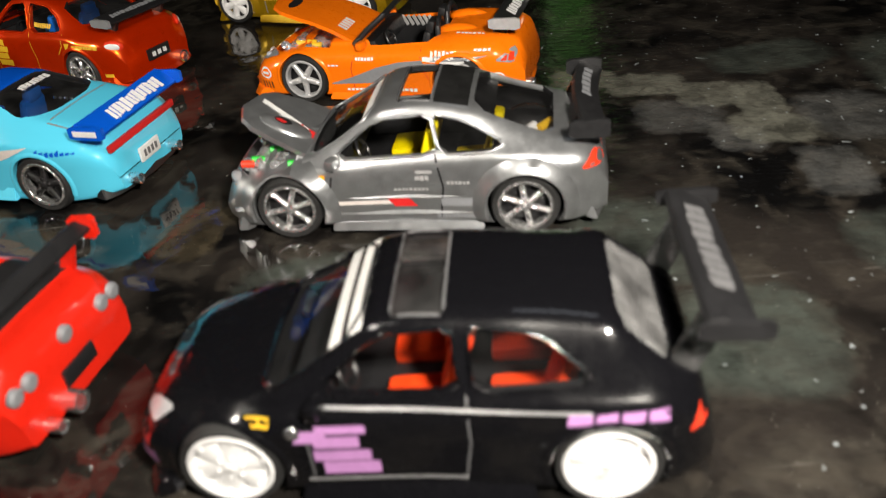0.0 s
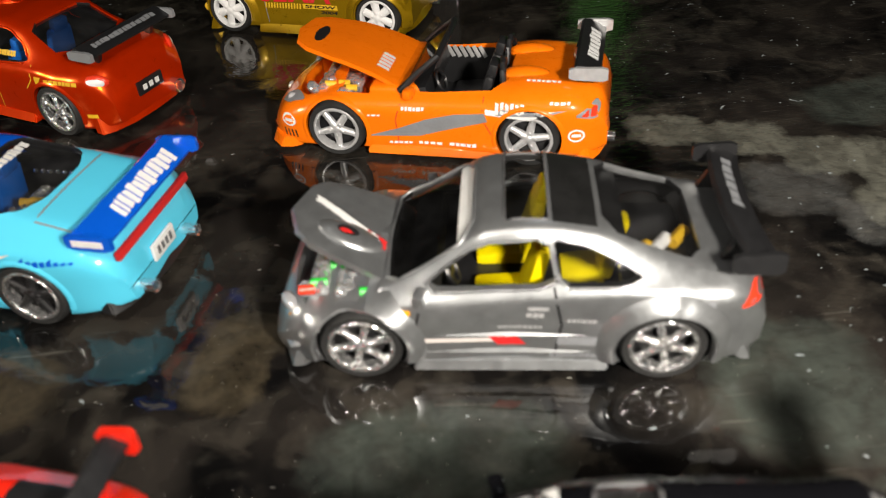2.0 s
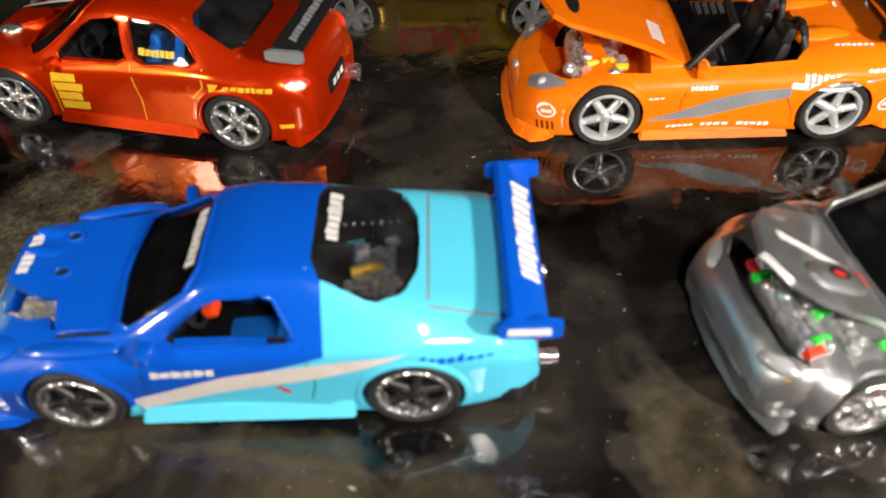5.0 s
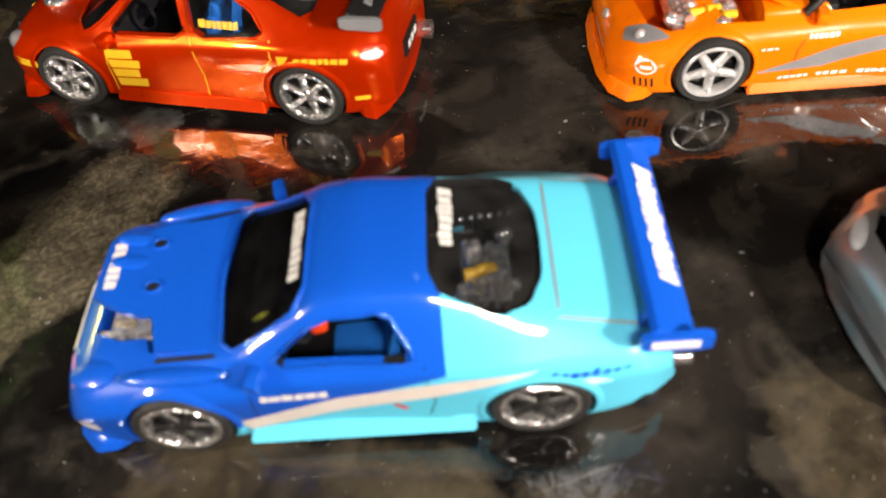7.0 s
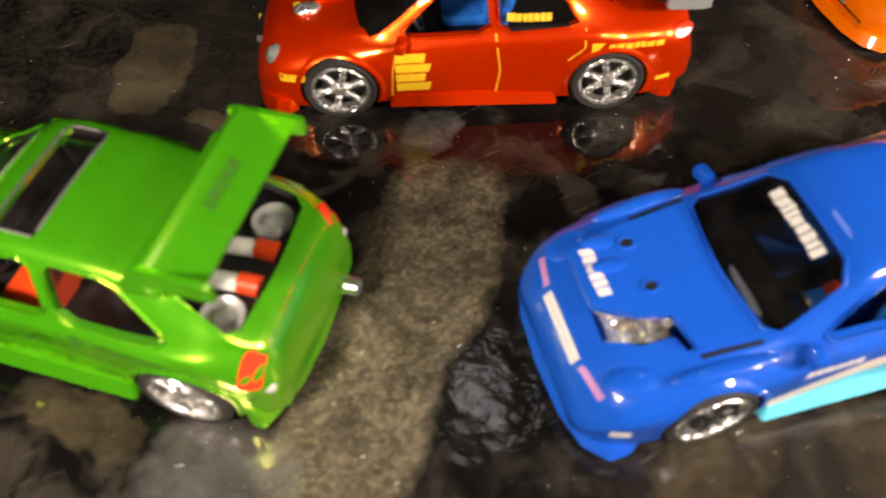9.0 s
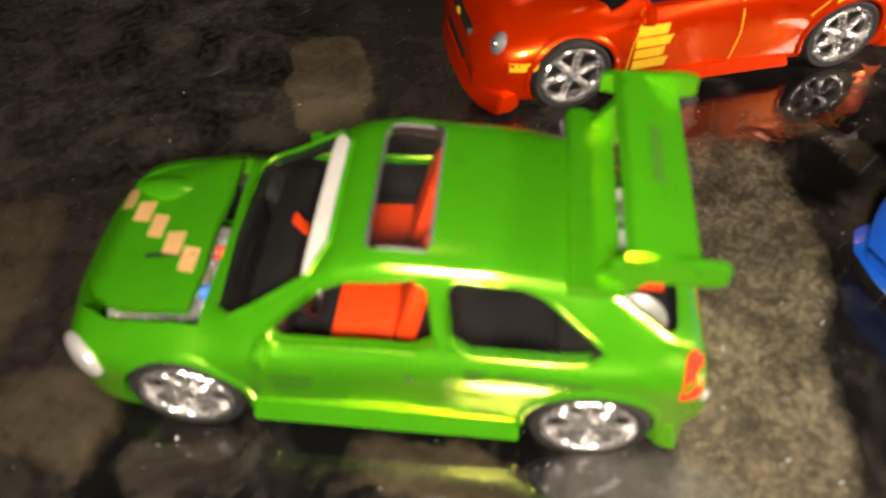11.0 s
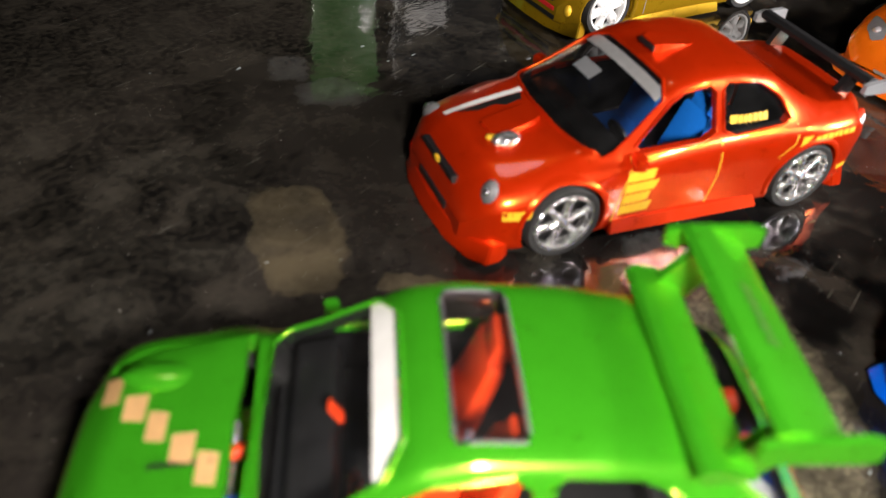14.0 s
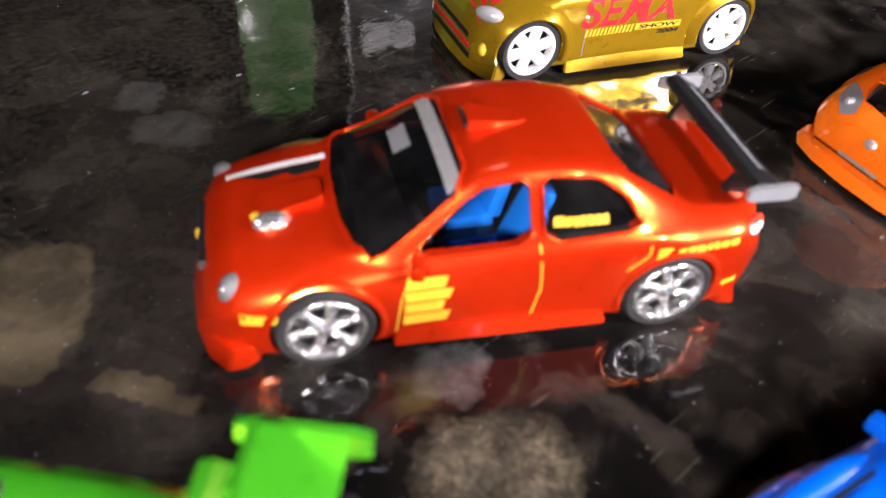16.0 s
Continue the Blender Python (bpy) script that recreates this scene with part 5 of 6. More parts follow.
    for v in bm.verts:
        if v.co.z > 22:
            v.co.z = s.over(v.co.x, v.co.y) + (1.3 if v.co.x > 2 else 0.15)
    part("roof_vent", bm, REDORANGE, car, "raised roof air vent")
    bm = bmesh.new()
    box(bm, 3.2, 0, 22.15, 0.3, 3.4, 0.8, (0, 0, 0), 0.1)
    part("vent_mouth", bm, BLACK, car)
    blob("headlight", car, 28.9, 9.6, 9.4, 1.3, 1.7, 1.7, GREYI, "round dark headlight", -35)
    for sd in (1, -1):
        for z in (8.7, 10.1):
            blob("headlight_bulb", car, 29.7, sd * 10.2, z, 0.6, 0.6, 0.6, CHROME, "", 0, False)
    blob("tail_light", car, -29.6, 10.8, 12.0, 2.3, 0.9, 1.15, WHITE, "white tail light", 32)
    blob("tail_light_rim", car, -29.6, 10.6, 12.0, 2.7, 0.85, 1.5, LAMPR, "red surround of the tail light", 32)
    decal("tail_mark", car, s, [rect(-29.2, -27, 5.0, 5.8)], DECALY)
    # yellow colour paints the highlights along the shut lines' edges
    groove(car, s, [(12.2, 3), (11.8, 9), (10.8, 13.4)], DECALY, 0.09)
    groove(car, s, [(-3.0, 14.0), (-3.8, 8), (-3.2, 3)], DECALY, 0.09)
    groove(car, s, [(-15.6, 14.6), (-15.6, 12), (-13.4, 9.8)], DECALY, 0.09)
    decal("door_handle", car, s, [rect(-1.6, 1.0, 11.3, 11.8)], REDORANGE, out=0.3)
    decal("door_handle", car, s, [rect(-12.6, -10.2, 11.7, 12.2)], REDORANGE, out=0.3)
    mirrors(car, s, 10.4, 12.8, REDORANGE)
    exhaust(car, -32.6, -6.2, 4.4, 1.5)
    lip(car, 33.7, 13.5, 0.7, 3.3, REDORANGE, back=7.0)
    lip(car, 32.8, 13.0, 1.6, 5.4, REDORANGE, "rear_lip", 6, -1)
    skirt(car, [(12.6, 2.3), (12.2, 4.2), (-12.0, 3.8), (-12.6, 1.9)], 12.2, 14.1, REDORANGE)
    bm = bmesh.new()
    prism(bm, [(-5.4, 8.5), (5.4, 8.5), (5.0, 9.3), (-5.0, 9.3)], 31.0, 32.25, "x")
    part("grille", bm, BLACK, car)
    blob("grille_badge", car, 32.2, 0, 8.9, 0.3, 0.9, 0.5, DECALY, "small yellow badge", 0, False)
    bm = bmesh.new()
    box(bm, 32.4, 0, 4.4, 0.5, 9, 1.2, None, 0.2)
    part("lower_grille", bm, BLACK, car)
    bm = bmesh.new()
    box(bm, -32.6, 0, 7.6, 0.6, 7.2, 2.8, None, 0.15)
    plate = part("number_plate", bm, BLACK, car, "black plate with pale bars")
    for k in range(3):
        bm = bmesh.new()
        box(bm, -32.95, -1.8 + k * 1.8, 7.6, 0.1, 1.1, 1.1)
        part("plate_bar", bm, DECALW, plate)
    wheels(car, wb, 13.7, "mesh", RIM, 5.5)


saloon_car()


# ---- gold hatchback ----
def gold_car():
    car, wb = car_root("gold die-cast hatchback with red lettering and white wheels", 0, (-31.7, 271.4), (4.7, 256.8), 13.4)
    s = Shape(
        top=[(28.6, 8), (28.0, 11), (25, 13.4), (17.6, 15.4), (9.4, 22.6), (6, 23.6), (-8, 23.6), (-20, 22.4), (-25.5, 15.5), (-26.8, 9)],
        belt=[(28.6, 7.5), (26, 11.6), (17, 14.2), (0, 15.0), (-24, 15.4), (-26.8, 12)],
        sill=[(28.6, 2.4), (25, 1.4), (10, 1.5), (-22, 1.5), (-26.8, 2.6)],
        half=[(28.6, 9), (27.4, 11.4), (24, 13.0), (18, 13.5), (0, 13.0), (-18, 13.5), (-24, 13), (-26.8, 11.4)],
        roof=[(28.6, 6), (17, 10), (9, 9.6), (-20, 9.4), (-26.8, 9)])
    side = [[(13.4, 15.2), (8.4, 21.4), (-1.4, 21.9), (-1.8, 15.4)], [(-3, 15.4), (-2.6, 21.9), (-18, 21.0), (-20.5, 15.8)]]
    tops = [[(17, -10.2), (17, 10.2), (10, 8.8), (10, -8.8)], [(-20.8, 8.6), (-20.8, -8.6), (-24.6, -9.6), (-24.6, 9.6)]]
    make_body(car, s, GOLD, wb, 4, (-24, 17.6), side, tops, 6.0)
    panes(car, s, side, tops, SMOKE, [("windscreen", SMOKE), ("rear_window", SMOKE)])
    underside(car, s, wb, 12.6)
    cabin(car, -20, 16, 10.6, 4, 2, BLACK, (2,), 12.6, 14.4)
    for x in (wb / 2, -wb / 2):
        flare(car, s, x, 6.0, 8.2, 1.1, GOLD)
    wheels(car, wb, 13.6, "six", WHITE, 5.6)
    decal("lettering_underline", car, s, [rect(-9.6, -0.4, 7.0, 8.2)], DECALY)
    decal("lettering_hatching", car, s, [[(0.2 + k * 0.75, 6.8), (0.6 + k * 0.75, 6.8), (0.4 + k * 0.75, 8.2), (0.0 + k * 0.75, 8.2)] for k in range(13)], DECALY)
    for k in range(3):
        bm = bmesh.new()
        box(bm, 28.3, 0, 3.2 + k * 1.7, 1.0, 17 - k, 0.9, None, 0.2)
        part("grille_bar", bm, (BLACK, DECALR, BLACK)[k], car)
    blob("headlight", car, 26.2, 9.6, 11.0, 1.3, 2.6, 1.3, LAMPC, "clear headlight lens", 40)
    blob("fog_light", car, 27.2, 10.6, 5.4, 0.8, 1.0, 1.2, DECALY, "small yellow fog light", -35)
    mirrors(car, s, 12.4, 14.8, GOLD)
    skirt(car, [(12.4, 0.5), (12.2, 2.8), (-12.2, 2.8), (-12.4, 0.5)], 12.0, 13.6, GOLD)
    lip(car, 29.2, 13.4, 0.5, 3.4, GOLD, back=6)
    lip(car, 27.6, 13.2, 1.4, 4.0, GOLD, "rear_lip", 5, -1)
    exhaust(car, -27.4, -6, 3.6, 1.1)
    blob("tail_light", car, -25.4, 11.0, 13.4, 1.0, 1.4, 2.2, LAMPR, "red tail light lens", 35)
    decal("nose_flash", car, s, [[(19, 2), (27.4, 1.5), (27.6, 9), (19, 9.4)]], DECALR, "top")
    groove(car, s, [(9.4, 3), (9.8, 15)], DECALG, 0.08)
    lettering(car, s, "SEMA", 11.0, -8.0, 8.4, 5.6, DECALR)
    lettering(car, s, "SHOW", -1.0, -9.0, 7.2, 0.8, DECALK, 0.12, 0.3)
    lettering(car, s, "2004", -5.0, -9.4, 5.9, 0.8, DECALK, 0.1, 0.3)


def lettering(car, shape, word, x0, x1, z, h, material, out=0.09, slant=0.15):
    """Solid letters on the near side of a body, from x0 back to x1, h high."""
    data = bpy.data.curves.new("letters", "FONT")
    data.body, data.size, data.offset = word, 1.0, 0.03
    ob = bpy.data.objects.new("letters", data)
    scene.collection.objects.link(ob)
    mesh = bpy.data.meshes.new_from_object(ob.evaluated_get(bpy.context.evaluated_depsgraph_get()))
    bpy.data.objects.remove(ob)
    bpy.data.curves.remove(data)
    bm = bmesh.new()
    bm.from_mesh(mesh)
    bpy.data.meshes.remove(mesh)
    lo, hi = min(v.co.x for v in bm.verts), max(v.co.x for v in bm.verts)
    dn, up = min(v.co.y for v in bm.verts), max(v.co.y for v in bm.verts)
    bmesh.ops.triangulate(bm, faces=bm.faces)
    for v in bm.verts:
        q = (v.co.y - dn) / (up - dn)
        x, zz = x0 + (x1 - x0) * (v.co.x - lo) / (hi - lo) - slant * h * q, z + q * h
        v.co = Vector((x, shape.side(x, zz, out), zz))
    part("side_lettering", bm, material, car, smooth=0)


gold_car()


# ---- blue and turquoise coupe ----
def two_tone():
    """Blue in front, turquoise behind and along the sills."""
    m, n, l, b = mat("blue_turquoise_paint")
    co, sep = n.new("ShaderNodeTexCoord"), n.new("ShaderNodeSeparateXYZ")
    l.new(co.outputs["Object"], sep.inputs[0])
    slope, low, back, both, mix = (n.new("ShaderNodeMath") for _ in range(4)), None, None, None, n.new("ShaderNodeMix")
    slope, low, back, both = slope
    slope.operation, slope.inputs[1].default_value = "MULTIPLY_ADD", 0.34
    l.new(sep.outputs[0], slope.inputs[0]), l.new(sep.outputs[2], slope.inputs[2])
    low.operation, low.inputs[1].default_value = "LESS_THAN", 0.0092
    l.new(slope.outputs[0], low.inputs[0])
    back.operation, back.inputs[1].default_value = "LESS_THAN", -0.0098
    l.new(sep.outputs[0], back.inputs[0])
    both.operation = "MAXIMUM"
    l.new(low.outputs[0], both.inputs[0]), l.new(back.outputs[0], both.inputs[1])
    mix.data_type = "RGBA"
    mix.inputs[6].default_value, mix.inputs[7].default_value = (0.001, 0.092, 0.6, 1), (0.09, 0.6, 0.84, 1)
    l.new(both.outputs[0], mix.inputs[0]), l.new(mix.outputs[2], b.inputs["Base Color"])
    b.inputs["Roughness"].default_value, b.inputs["Coat Weight"].default_value, b.inputs["Coat Roughness"].default_value = 0.33, 1.0, 0.035
    b.inputs["Specular IOR Level"].default_value = 0.15
    return m


CYAN = paint("turquoise_paint", (0.11, 0.62, 0.84), 0, 0.33, 1.0)


def blue_car():
    car, wb = car_root("blue and turquoise die-cast coupe with tall rear spoiler", 0, (-85.7, 175.2), (-48.9, 163.9), 13.8)
    s = Shape(
        top=[(33.5, 5.5), (32.4, 8.6), (28, 11.4), (18, 13.2), (11.4, 14.2), (3.0, 19.4), (-1, 20.2), (-8, 19.9), (-18, 17.0), (-26, 15.4), (-31, 14.6), (-33.2, 12.6), (-33.8, 8)],
        belt=[(33.5, 5), (30, 9.4), (20, 12.5), (14, 12.5), (0, 12.6), (-14, 13.8), (-29, 13.6), (-33.8, 10)],
        sill=[(33.5, 2.0), (30, 1.2), (10, 1.5), (-24, 1.6), (-33.8, 3.4)],
        half=[(33.5, 9.6), (32, 12), (28, 13.4), (19, 13.9), (2, 13.2), (-18, 14.0), (-28, 13.6), (-32.4, 12.2), (-33.8, 10.8)],
        roof=[(33.5, 6.5), (20, 9.6), (12, 10.4), (2, 8.6), (-8, 8.4), (-20, 10.0), (-33.8, 8.6)])
    side = [[(8.6, 13.2), (2.4, 17.8), (-4.4, 18.2), (-6.8, 14.0), (-5.6, 13.4)]]
    tops = [[(13.2, -10.0), (14.4, 0), (13.2, 10.0), (3.8, 7.8), (3.8, -7.8)], [(-8.6, 7.4), (-8.6, -7.4), (-15.5, -9.6), (-18.6, -8.2), (-20.2, -4.5), (-20.4, 0), (-20.2, 4.5), (-18.6, 8.2), (-15.5, 9.6)]]
    slots = bmesh.new()
    prism(slots, [(28.6, -6.0), (28.9, 4.2), (25.4, 6.2), (22.0, 6.4), (21.4, 8.4), (15.6, 8.8), (15.4, 0), (15.6, -8.8), (22, -8.2)], 7, 30, "z")
    body = make_body(car, s, two_tone(), wb, 4, (-23, 14.0), side, tops, 6.2, [slots])
    panes(car, s, side[1:], tops, SMOKE, [("windscreen", SMOKE), ("rear_window", glass("tinted_window", (0.62, 0.62, 0.63), 0.02))])
    underside(car, s, wb, 12.6)
    brass = plain("brass_plating", (0.5, 0.44, 0.32), 0.25, 0.7, 0.2, 1500, 0.8, 0.5)
    engine(car, 24.2, 1.2, 9.3, 0.95, ((1.6, 1.4, brass), (-1.5, 3.6, brass), (3.0, -2, brass)), 4.6)
    # bonnet panel ajar, hinged at the windscreen
    hood = [(28.8, -6.8), (29.0, 0.6), (27.4, 2.0), (24.4, 3.6), (21.4, 4.4), (20.4, 8.8), (14.8, 9.2), (15.2, 0), (14.8, -9.2), (22, -8.6)]
    hx, hz, lift = 14.8, 13.6, 8
    hood_panel(car, s, hood, hx, hz, lift, BLUE, "bonnet panel standing slightly open")
    f = hood_place(s, hx, hz, lift)
    for x, y in ((22.4, -5.8), (22.1, 0.4)):
        bm = bmesh.new()
        laid(bm, [(x + 0.75 * math.cos(t), y + 0.6 * math.sin(t)) for t in [2 * math.pi * i / 12 for i in range(12)]], f)
        part("bonnet_hole", bm, BLACK, car, smooth=60)
        bm = bmesh.new()
        tube(bm, [f(x + 0.95 * math.cos(t), y + 0.8 * math.sin(t)) for t in [2 * math.pi * i / 14 for i in range(15)]], 0.2, 6)
        part("hole_rim", bm, BLUE, car)
    for y in (-6.8, -3.4):
        bm = bmesh.new()
        bmesh.ops.create_uvsphere(bm, u_segments=18, v_segments=8, radius=1, matrix=Matrix.Translation(f(25.0, y)) @ pose(0, 0, 0, 0, -8, 0) @ Matrix.Diagonal((2.6, 1.0, 0.35, 1)))
        part("bonnet_rib", bm, BLUE, car)
    for sd in (1, -1):
        bm = bmesh.new()
        laid(bm, [(20.4, sd * 9.8), (13.8, sd * 10.2), (13.8, sd * 9.7), (20.4, sd * 9.2)], on_top(s, 0.03))
        part("bonnet_gap", bm, BLACK, car)
    cabin(car, -20, 13, 10.8, 4, 2, BLUEI, (-1,), 9.4, 12.4)
    bm = bmesh.new()
    box(bm, 3.4, 6.4, 13.4, 1.6, 2.2, 1.6, (0, 20, 0), 0.4)
    part("headrest", bm, REDI, car)
    engine(car, -14.5, 0, 11.2, 0.7, ((0, 0, DECALY), (1.5, 0.4, DECALY)), 5.0)
    bm = bmesh.new()
    for sd in (1, -1):
        for k in range(7):
            bmesh.ops.create_uvsphere(bm, u_segments=8, v_segments=6, radius=0.38, matrix=Matrix.Translation((-11.0 - 1.1 * k, sd * (5.6 + 0.2 * k), 14.2 - 0.12 * k)))
    part("chrome_studs", bm, CHROME, car, "row of chrome studs round the engine")
    wing(car, -31.7, 14.4, 12.8, 5.0, 1.5, BLUE, BLUE, (9,), -26, plate_h=2.4, lean=0.4, marks=(WHITE, -9.6, 6.6, -0.42, 0.18, 13, 5))
    for sd in (1, -1):
        bm = bmesh.new()
        box(bm, -31.9, sd * 13.56, 15.9, 4.6, 0.12, 1.0, (0, 0, 0))
        part("end_plate_mark", bm, DECALW, car)
    decal("sun_strip", car, s, [[(q[1], q[0]) for q in r] for r in bars(-5.6, 4.0, 4.6, 6.2, 9, 2, 0.08)], DECALW, "top", -0.25)
    decal("rear_window_lettering", car, s, [[(q[1], q[0]) for q in r] for r in bars(-6.4, 1.8, -11.4, -9.7, 8, 2, 0.08)], DECALW, "top", -0.25)
    decal("bonnet_lettering", car, s, [[(q[1], q[0]) for q in r] for r in bars(-6.4, 0.2, 26.2, 28.0, 6, 4, 0.08)], DECALW, f)
    decal("side_flash", car, s, [[(13.0, 5.8), (9.5, 6.8), (2, 9.2), (-6, 10.9), (-12, 12.0), (-19, 13.0), (-14, 10.8), (-8.5, 8.9), (1, 6.6), (12, 3.8)]], DECALS)
    decal("side_lettering", car, s, bars(2.6, 9.6, 9.6, 10.8, 6, 3, 0.05), DECALW)
    decal("door_mark", car, s, [[(-5.6, 6.4), (-4.2, 7.6), (-3.8, 7.2), (-5, 6.0)]], DECALR)
    decal("quarter_lettering", car, s, [[(-20 - k * 1.05, 11.0 + 0.12 * k), (-20.8 - k * 1.05, 11.0 + 0.12 * k), (-20.8 - k * 1.05, 12.2 + 0.4 * (k in (0, 4))), (-20 - k * 1.05, 12.0)] for k in range(8)], BLUE)
    decal("nose_mark", car, s, [rect(28.4, 30.6, 4.8, 6.4)], DECALW)
    for sd, m in ((1, DECALP), (-1, DECALP)):
        bm = bmesh.new()
        laid(bm, [(32.0, sd * 5.5), (31.2, sd * 9.6), (30.6, sd * 9.6), (31.4, sd * 5.5)], on_top(s, 0.1))
        part("nose_stripe", bm, m, car, smooth=60)
    bm = bmesh.new()
    laid(bm, [(32.4, -4.6), (32.4, 4.6), (31.5, 4.6), (31.5, -4.6)], on_top(s, 0.1))
    part("nose_lettering", bm, DECALW, car, "pale lettering strip", smooth=60)
    lip(car, 34.4, 13.8, 0.9, 2.2, BLUE, back=8)
    skirt(car, [(12.6, 1.9), (12.0, 4.2), (-9, 4.0), (-10, 5.2), (-12.4, 5.2), (-12.4, 1.9)], 12.2, 14.3, CYAN)
    lip(car, 34.4, 13.2, 2.6, 4.6, BLACK, "rear_lip", 6, -1)
    bm = bmesh.new()
    box(bm, -33.4, 0, 11.6, 0.8, 21.5, 1.3, None, 0.2)
    part("rear_band", bm, DECALR, car, "red rear band")
    bm = bmesh.new()
    box(bm, -34.2, 1, 7.2, 0.5, 6.4, 2.8, None, 0.2)
    plate = part("number_plate", bm, DECALW, car, "white plate with dark bars")
    for k in range(4):
        bm = bmesh.new()
        box(bm, -34.48, -0.8 + k * 1.2, 7.2, 0.08, 0.7, 1.3)
        part("plate_bar", bm, GREYI, plate)
    for y in (8.2, -5.6):
        exhaust(car, -34.4, y, 4.8, 1.0)
    mirrors(car, s, 9.4, 12.8, BLUE)
    for sd in (1, -1):
        bm = bmesh.new()
        bmesh.ops.create_uvsphere(bm, u_segments=20, v_segments=10, radius=1, matrix=Matrix.Translation((27.6, sd * 9.2, s.over(27.6, 9.2) - 0.25)) @ pose(0, 0, 0, 0, 12, sd * -8) @ Matrix.Diagonal((3.2, 2.0, 0.75, 1)))
        part("headlight_cover", bm, BLUE, car, "blue pop-up headlight cover")
        bm = bmesh.new()
        bmesh.ops.create_uvsphere(bm, u_segments=20, v_segments=10, radius=1, matrix=Matrix.Translation((18.4, sd * 11.4, s.over(18.4, 11.4) - 0.1)) @ pose(0, 0, 0, 0, 5, sd * -3) @ Matrix.Diagonal((6.0, 1.2, 0.7, 1)))
        part("wing_crease", bm, BLUE, car)
        decal("boot_seam", car, s, [[(-21.4, sd * 9.6), (-29.5, sd * 9.9), (-29.5, sd * 9.6), (-21.4, sd * 9.3)]], DECALG, "top", 0.03)
    decal("boot_seam", car, s, [rect(-21.5, -21.2, -9.6, 9.6)], DECALG, "top", 0.03)
    groove(car, s, [(10.8, 4), (10.4, 12.4)], BLACK, 0.07)
    groove(car, s, [(-7.6, 13.4), (-8.4, 8), (-7.6, 4.8)], BLACK, 0.06)
    wheels(car, wb, 13.9, "star", BLACK, 5.5, edge_mat=RIM)


blue_car()


# ---- green hatchback ----
def green_car():
    car, wb = car_root("bright green die-cast hatchback with tall spoiler and speakers", 0, (-158.3, 236.7), (-133.0, 208.3), 13.6)
    s = Shape(
        top=[(32.2, 7.6), (31.6, 10.8), (28, 13.0), (20, 13.9), (15.6, 14.2), (4.2, 21.8), (0, 22.8), (-10, 22.4), (-18.4, 21.2), (-25.8, 15.2), (-28.4, 13.6), (-29.8, 9)],
        belt=[(32.2, 7.0), (29.6, 11.3), (19, 13.0), (15, 12.7), (4, 13.3), (-14, 14.4), (-25, 14.4), (-29.8, 11)],
        sill=[(32.2, 1.5), (29, 1.0), (20, 1.2), (12, 3.4), (-12, 3.4), (-24, 2.4), (-29.8, 3.0)],
        half=[(32.2, 9.6), (30.8, 12.0), (27, 13.4), (19, 13.8), (0, 13.1), (-19, 13.8), (-25, 13.2), (-28.8, 12), (-29.8, 10.8)],
        roof=[(32.2, 5.5), (20, 9.4), (15.6, 10.6), (3, 9.6), (-17, 9.2), (-25, 10.2), (-29.8, 9)])
    side = [[(11.4, 13.5), (4.2, 20.4), (-4.0, 21.3), (-5.0, 14.0)], [(-6.2, 14.2), (-5.4, 21.2), (-12.8, 20.7), (-19.4, 15.8), (-18, 14.7)]]
    tops = [[(15.4, -10.6), (16.0, 0), (15.4, 10.6), (4.8, 8.8), (4.8, -8.8)], [(1.4, 7.6), (1.4, -7.6), (-4.0, -7.6), (-4.0, 7.6)], [(-18.8, 8.4), (-18.8, -8.4), (-25.6, -9.8), (-26.2, 0), (-25.6, 9.8)]]
    bay = bmesh.new()
    hood = [(29.0, -6.2), (30.2, -3), (30.6, 0), (30.2, 3), (29.0, 6.2), (27.6, 8.0), (25, 9.2), (18.0, 9.8), (17.6, 5), (17.8, 0), (17.4, -5), (17.6, -9.8), (25, -9.2), (27.6, -8.0)]
    prism(bay, grow([(29.6, -8.2), (30.4, 0), (29.6, 8.2), (26, 10.2), (16.8, 10.8), (16.4, 0), (16.8, -10.8), (26, -10.2)], -0.1), 7, 30, "z")
    make_body(car, s, GREEN, wb, 4, (-26, 15.8), side, tops, 6.3, [bay])
    panes(car, s, side[1:], tops, GLASS, [("windscreen", GLASS), ("sunroof", GLASS), ("rear_window", GLASS)])
    underside(car, s, wb, 12.6)
    lift, hx, hz = -2.6, 30.4, 11.6
    hood_panel(car, s, hood, hx, hz, lift, GREEN, "slightly raised bonnet")
    f = hood_place(s, hx, hz, lift)
    for k in range(5):
        a, y = 29.4 - 2.3 * k, -5.0 + 2.2 * k
        wide = 1.7 + 0.25 * (k % 2)
        decal("bonnet_lettering", car, s, [[(a, y - 1.4 + 0.4 * (k % 2)), (a - wide, y - 1.0), (a - wide, y + 1.9), (a - 0.1, y + 1.6)]], DECALT, f)
    decal("bonnet_bar", car, s, [rect(19, 24, 3.2, 3.7)], DECALK, f)
    bm = bmesh.new()
    laid(bm, [(27.2, -6.3), (24.6, -6.6), (24.4, -5.8), (27.0, -5.4)], hood_place(s, hx, hz, lift, 0.62))
    part("bonnet_vent", bm, BLACK, car, smooth=60)
    bm = bmesh.new()
    bmesh.ops.create_uvsphere(bm, u_segments=18, v_segments=8, radius=1, matrix=Matrix.Translation(f(24.2, -5.6)) @ pose(0, 0, 0, 0, -4, 4) @ Matrix.Diagonal((3.6, 1.5, 0.55, 1)))
    part("bonnet_scoop", bm, GREEN, car)
